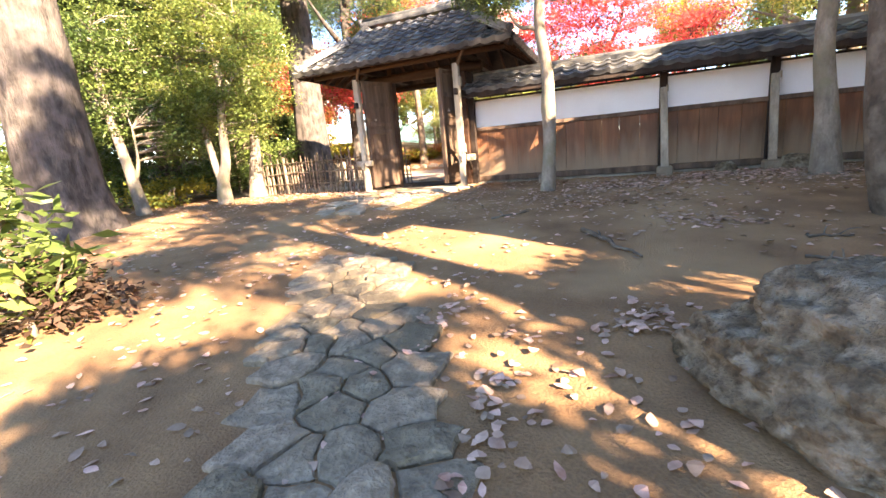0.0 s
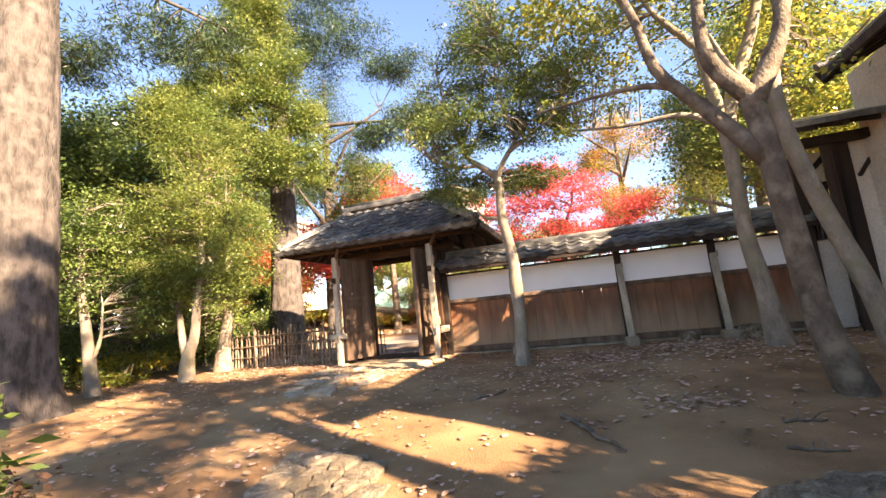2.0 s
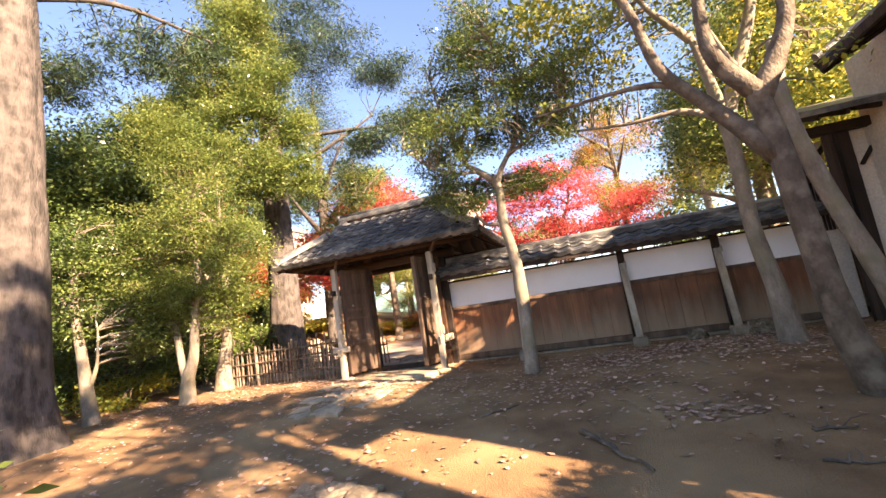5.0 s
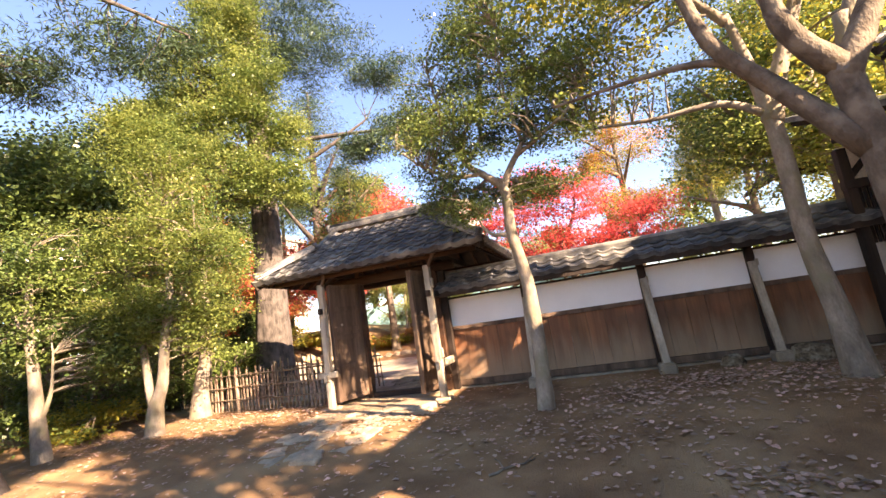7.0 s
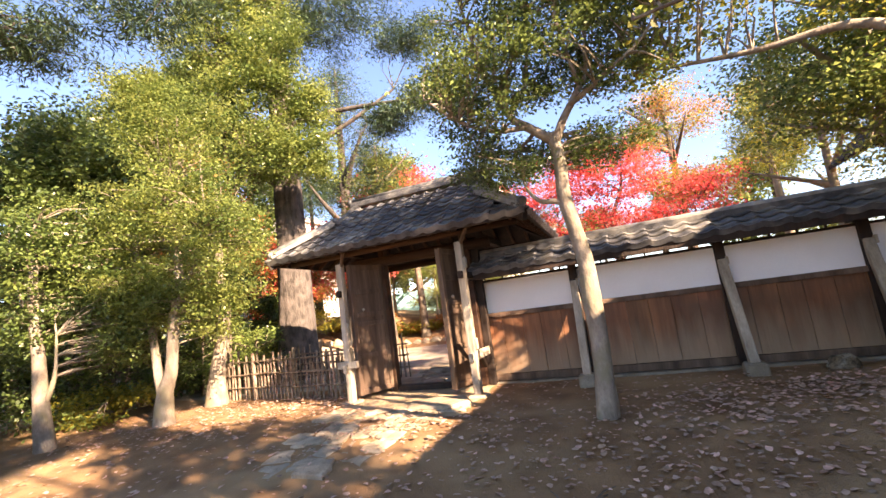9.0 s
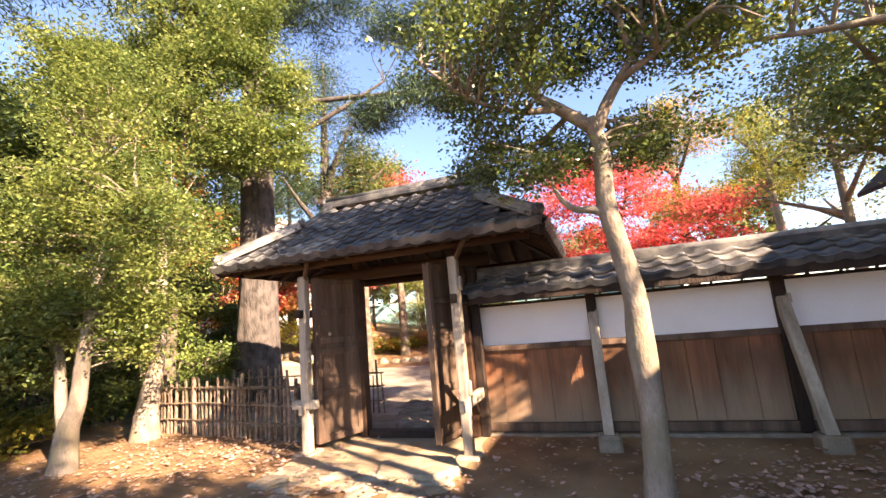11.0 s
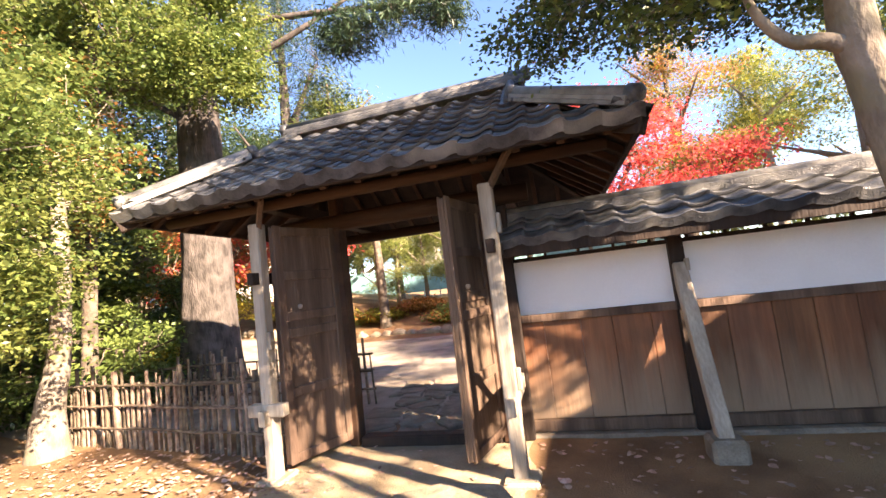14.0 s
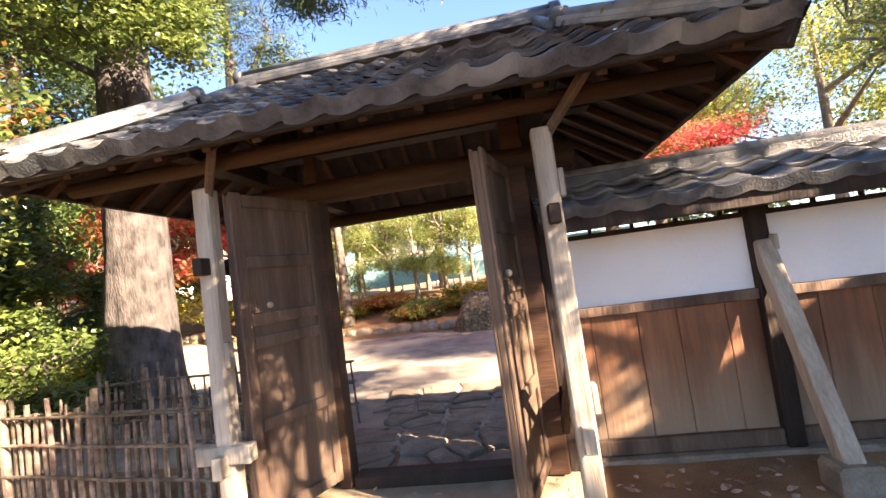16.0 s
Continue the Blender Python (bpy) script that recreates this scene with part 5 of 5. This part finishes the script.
# small gabled roof seen over the wall
hut = thing("roofed_well", "small gabled roof on posts behind the garden wall", "roof", at=(7.0, 13.0, 0))
for sx in (-0.5, 0.5):
    part("post", beam((sx, 0, -0.2), (sx, 0, 3.3), 0.14, 0.14), M_GREYWOOD, hut)
for s in (-1, 1):
    part("roof", slab([(0, -0.7, 4.2), (s * 1.1, -0.7, 3.2), (s * 1.1, 1.2, 3.2), (0, 1.2, 4.2)][::s], 0.09), M_OLDWOOD, hut)
    part("bargeboard", beam((0, -0.72, 4.16), (s * 1.1, -0.72, 3.17), 0.05, 0.14), M_OLDWOOD, hut)
part("tie_beam", beam((-0.9, -0.3, 3.3), (0.9, -0.3, 3.3), 0.12, 0.12), M_OLDWOOD, hut)
bm = bmesh.new()
f = bm.faces.new([bm.verts.new(q) for q in ((-0.8, -0.2, 3.35), (0.8, -0.2, 3.35), (0, -0.2, 4.1))])
r = bmesh.ops.extrude_face_region(bm, geom=[f])
bmesh.ops.translate(bm, vec=(0, 0.05, 0), verts=[q for q in r["geom"] if isinstance(q, bmesh.types.BMVert)])
part("gable", bm, M_OLDWOOD, hut)

# ---- fallen leaves ----
lrng = np.random.default_rng(9)
pts = []
for i in range(11000):
    x, y = lrng.uniform(-8, 6), lrng.uniform(-0.5, 8.3)
    if noise.noise(Vector((x * 0.8, y * 0.8, 1))) + lrng.uniform(-0.6, 0.6) < 0.08:
        continue
    pts.append((x, y, ground_z(x, y) + 0.006))
for c in ((3.2, 7.0, 0.9, 0.4), (1.2, 6.6, 0.5, 0.35), (1.05, 1.5, 0.05, 0.35), (0.55, 2.3, 0.05, 0.35), (-0.9, 3.5, 0.3, 0.5), (-1.6, 6.2, 0.9, 0.5), (-4.5, 7.6, 1.2, 0.4), (2.2, 4.4, 0.25, 0.12), (1.62, 2.4, 0.1, 0.1), (4.0, 6.6, 0.8, 0.4), (2.4, 7.2, 0.9, 0.35), (3.0, 6.2, 1.0, 0.6), (0.8, 5.4, 0.8, 0.5), (-3.0, 7.2, 0.9, 0.4), (-5.6, 6.4, 0.9, 0.6)):
    for i in range(70 if c[2] < 0.15 else 480 if c[2] > 0.6 else 130):
        x, y = lrng.normal(c[0], c[2]), lrng.normal(c[1], c[3])
        pts.append((x, min(y, 8.3), ground_z(x, min(y, 8.3)) + lrng.uniform(0.01, 0.03)))
OUTLINE = ((0.0, 0.0), (0.18, 0.30), (0.45, 0.40), (0.78, 0.22), (1.0, 0.0), (0.78, -0.22), (0.45, -0.40), (0.18, -0.30))
fv, ff = [], []
for x, y, z in pts:
    a, L = lrng.uniform(0, 6.283), 0.058 * lrng.uniform(0.5, 1.3)
    wide, curl, roll, tip = lrng.uniform(0.6, 1.0), lrng.uniform(-0.1, 0.9), lrng.uniform(-0.25, 0.25), lrng.uniform(-0.1, 0.3)
    o = len(fv)
    for u, w in OUTLINE:
        h = L * (curl * (w * w * 1.6 + 0.25 * (u - 0.5) ** 2) + roll * w + tip * u)
        w *= wide
        fv.append((x + L * (u * math.cos(a) - w * math.sin(a)), y + L * (u * math.sin(a) + w * math.cos(a)), z + max(h, -0.004)))
    ff += [(o, o + 1, o + 7), (o + 1, o + 2, o + 6, o + 7), (o + 2, o + 3, o + 5, o + 6), (o + 3, o + 4, o + 5)]
tagged(raw("fallen_leaves", fv, ff, M_LITTER), "dry brown and pink fallen leaves on the earth", "leaves", kind="stuff")


# fallen sticks
def stick(label, a, b, r, seed):
    rng = random.Random(seed)
    a, b = Vector((*a, 0)), Vector((*b, 0))
    o = Vector((a.x, a.y, ground_z(a.x, a.y)))
    pts = []
    for i in range(7):
        p = a.lerp(b, i / 6) + Vector((rng.uniform(-1, 1), rng.uniform(-1, 1), 0)) * 0.03
        pts.append(Vector((p.x, p.y, ground_z(p.x, p.y) + r * 0.9)) - o)
    t = thing("fallen_branch", label, "branch", "fallen branches", at=tuple(o))
    part("stem", tube(pts, [r * (1 - 0.1 * i) for i in range(7)], 7, 0.12, seed), M_BARK_DARK, t, smooth=True)
    for k in (2, 4):
        e = pts[k] + Vector((rng.uniform(-0.2, 0.2), rng.uniform(0.08, 0.2), 0.02))
        part("side_twig", tube([pts[k], (pts[k] + e) / 2 + Vector((0, 0, 0.02)), e], [r * 0.5, r * 0.4, r * 0.25], 5, 0.1, seed + k), M_BARK_DARK, t)


stick("dark fallen branch half buried in dry leaves", (1.22, 4.05), (1.62, 3.42), 0.022, 1)
stick("thin dark fallen stick on bare earth", (2.72, 3.95), (3.0, 3.95), 0.012, 2)
stick("thin dark fallen stick on bare earth", (2.6, 3.5), (2.85, 3.42), 0.012, 3)
stick("short fallen stick near the slender tree", (0.25, 4.65), (0.6, 4.95), 0.012, 4)


# ---- stone path ----
def clip(poly, nx_, ny_, d):
    """The part of a convex polygon with nx*x + ny*y <= d."""
    out = []
    for i, p in enumerate(poly):
        q = poly[(i + 1) % len(poly)]
        a, b = nx_ * p[0] + ny_ * p[1] - d, nx_ * q[0] + ny_ * q[1] - d
        if a <= 0:
            out.append(p)
        if a * b < 0:
            t = a / (a - b)
            out.append((p[0] + (q[0] - p[0]) * t, p[1] + (q[1] - p[1]) * t))
    return out


def stone(name, poly, z_of, thick, material, parent, gap, rng):
    cx, cy = sum(p[0] for p in poly) / len(poly), sum(p[1] for p in poly) / len(poly)
    bm = bmesh.new()
    rings = []
    lift = rng.uniform(-0.008, 0.012)
    tilt = (rng.uniform(-0.03, 0.03), rng.uniform(-0.03, 0.03))
    for inset, dz in ((gap, -0.06), (gap * 1.05, thick * 0.6), (gap * 1.6 + 0.006, thick)):
        ring = []
        for x, y in poly:
            d = math.hypot(x - cx, y - cy)
            k = max(0.3, 1 - inset / max(d, 0.01))
            xx, yy = cx + (x - cx) * k, cy + (y - cy) * k
            ring.append(bm.verts.new((xx - cx, yy - cy, z_of(xx, yy) - z_of(cx, cy) + dz + lift + tilt[0] * (xx - cx) + tilt[1] * (yy - cy))))
        rings.append(ring)
    n = len(poly)
    for a, b in zip(rings, rings[1:]):
        for i in range(n):
            bm.faces.new((a[i], a[(i + 1) % n], b[(i + 1) % n], b[i]))
    inner = []
    for q in rings[-1]:
        k = rng.uniform(0.45, 0.62)
        inner.append(bm.verts.new((q.co.x * k, q.co.y * k, q.co.z + rng.uniform(0.0, 0.012))))
    for i in range(n):
        bm.faces.new((rings[-1][i], rings[-1][(i + 1) % n], inner[(i + 1) % n], inner[i]))
    bm.faces.new(inner)
    ob = part(name, bm, material, parent)
    ob.location = (cx, cy, z_of(cx, cy))
    return ob


def cells(seeds, reach):
    for i, s in enumerate(seeds):
        poly = [(s[0] - reach, s[1] - reach), (s[0] + reach, s[1] - reach), (s[0] + reach, s[1] + reach), (s[0] - reach, s[1] + reach)]
        for j, q in enumerate(seeds):
            if i != j and math.hypot(q[0] - s[0], q[1] - s[1]) < reach * 3:
                nx_, ny_ = q[0] - s[0], q[1] - s[1]
                poly = clip(poly, nx_, ny_, nx_ * (q[0] + s[0]) / 2 + ny_ * (q[1] + s[1]) / 2)
        if len(poly) > 2:
            yield poly


def worn(poly, k):
    """The same outline with each edge broken once and bent, alike for neighbouring stones."""
    out = []
    for i, p in enumerate(poly):
        q = poly[(i + 1) % len(poly)]
        out.append(p)
        if math.hypot(p[0] - q[0], p[1] - q[1]) > 0.05:
            out.append(((p[0] + q[0]) / 2, (p[1] + q[1]) / 2))
    return [(x + k * noise.noise(Vector((x * 11, y * 11, 4.2))), y + k * noise.noise(Vector((x * 11, y * 11, 9.7)))) for x, y in out]


prng = random.Random(8)
path = thing("stone_path", "worn path of irregular grey paving stones set in earth", "path", kind="structure")
seeds = []
for tries in range(5000):
    y = prng.uniform(0.0, 3.25)
    mid = 0.66 - 0.60 * (y - 1.1)
    x = mid + prng.uniform(-0.37, 0.37)
    gap = 0.135 + 0.10 * (0.5 + 0.5 * noise.noise(Vector((x * 4, y * 4, 2))))
    if all(math.hypot(x - q[0], (y - q[1]) * 1.25) > gap for q in seeds):
        seeds.append((x, y))
for poly in cells(seeds, 0.155):
    stone("paving_stone", worn(poly, 0.035), ground_z, prng.uniform(0.02, 0.04), M_STONE, path, 0.007, prng)

sx_, sy_ = list(np.arange(-3.3, -0.89, 0.1)), list(np.arange(6.5, 8.51, 0.1))
sv_ = []
for y in sy_:
    for x in sx_:
        e = max(abs(x + 2.05) / 1.2, abs(y - 7.6) / 1.1)
        sv_.append((x, y, ground_z(x, y) + 0.045 * (1 - e * e) - 0.012 + 0.008 * noise.noise(Vector((x * 3, y * 3, 0)))))
sf_ = [(j * len(sx_) + i, j * len(sx_) + i + 1, (j + 1) * len(sx_) + i + 1, (j + 1) * len(sx_) + i) for j in range(len(sy_) - 1) for i in range(len(sx_) - 1)]
tagged(raw("threshold_sand", sv_, sf_, M_SAND, smooth=True), "pale trodden sand banked up to the gate", "ground", kind="structure")
court = thing("gate_paving", "pale flat stones laid before and behind the gate", "paving", kind="structure")
seeds = []
for tries in range(900):
    y = prng.uniform(5.2, 7.0)
    x = -2.05 + prng.uniform(-0.95, 0.95) * min(1, 0.45 + 0.25 * (y - 5.2))
    if all(math.hypot(x - q[0], y - q[1]) > 0.22 + 0.10 * noise.noise(Vector((x * 3, y * 3, 5))) for q in seeds):
        seeds.append((x, y))
for poly in cells(seeds, 0.18):
    stone("slab", worn(poly, 0.06), ground_z, prng.uniform(-0.015, 0.035), M_SLAB, court, 0.02, prng)
stone("slab", [(-1.85, 6.95), (-1.2, 6.85), (-0.98, 7.15), (-1.15, 7.45), (-1.6, 7.5), (-1.95, 7.3)], ground_z, 0.07, M_SLAB, court, 0.03, prng)
seeds = []
for r in range(7):
    for c in range(5):
        seeds.append((-1.95 + (c - 2) * 0.36 + prng.uniform(-0.13, 0.13), 8.62 + r * 0.33 + prng.uniform(-0.1, 0.1)))
for poly in cells(seeds, 0.27):
    stone("slab", worn(poly, 0.09), ground_z, prng.uniform(0.015, 0.05), M_FOOT, court, 0.022, prng)

# ---- beyond the gate ----
brng = random.Random(4)
for i in range(30):
    x = -12 + i * 0.42 + brng.uniform(-0.06, 0.06)
    boulder("edging_stone", "rough stone in the row edging the far bank", x, 17.1 + 0.25 * math.sin(x * 0.7), brng.uniform(0.2, 0.3), brng.uniform(0.15, 0.22), brng.uniform(0.14, 0.24), i * 1.7, M_SLAB, 2)["group"] = "edging stones"
boulder("garden_rock", "large dark rock on the court beyond the gate", -1.9, 16.4, 1.0, 0.7, 0.75, 9.4, sub=4)
teal = thing("metal_fence", "pale teal metal panel fence behind the bamboo", "fence", at=(-6, 27, 0.8))
for i in range(22):
    part("panel", block(-9 + i * 0.9, -8.13 + i * 0.9, -0.02, 0.02, 0.5, 1.9), M_TEAL, teal)
    part("post", block(-9.05 + i * 0.9, -8.99 + i * 0.9, -0.03, 0.03, 0, 2.0), M_TEAL, teal)


def building(label, x, y, w, d, h, cols, rows):
    b = thing("apartment_building", label, "building", "far buildings", at=(x, y, 0))
    part("wall", block(-w / 2, w / 2, 0, d, -0.5, h, bevel=0.05), M_CONCRETE, b)
    part("roof", block(-w / 2 - 0.3, w / 2 + 0.3, -0.3, d + 0.3, h, h + 0.4, bevel=0.05), M_CONCRETE, b)
    for r in range(rows):
        for c in range(cols):
            wx = -w / 2 + (c + 0.5) * w / cols
            wz = 1.2 + r * (h - 1.5) / rows
            wn_ = part("window", block(wx - 0.32 * w / cols, wx + 0.32 * w / cols, -0.04, 0.02, wz, wz + 1.5, bevel=0.02), M_GLASS, b)
            part("sill", block(wx - 0.36 * w / cols, wx + 0.36 * w / cols, -0.12, 0.0, wz - 0.14, wz - 0.02, bevel=0.02), M_CONCRETE, b)


building("pale rendered apartment building far behind the trees", -11.5, 44, 7, 8, 13, 4, 4)
building("pale rendered apartment building far behind the trees", -33, 34, 12, 8, 12, 6, 4)
building("pale rendered house far behind the trees", -24, 24, 7, 6, 6, 4, 2)
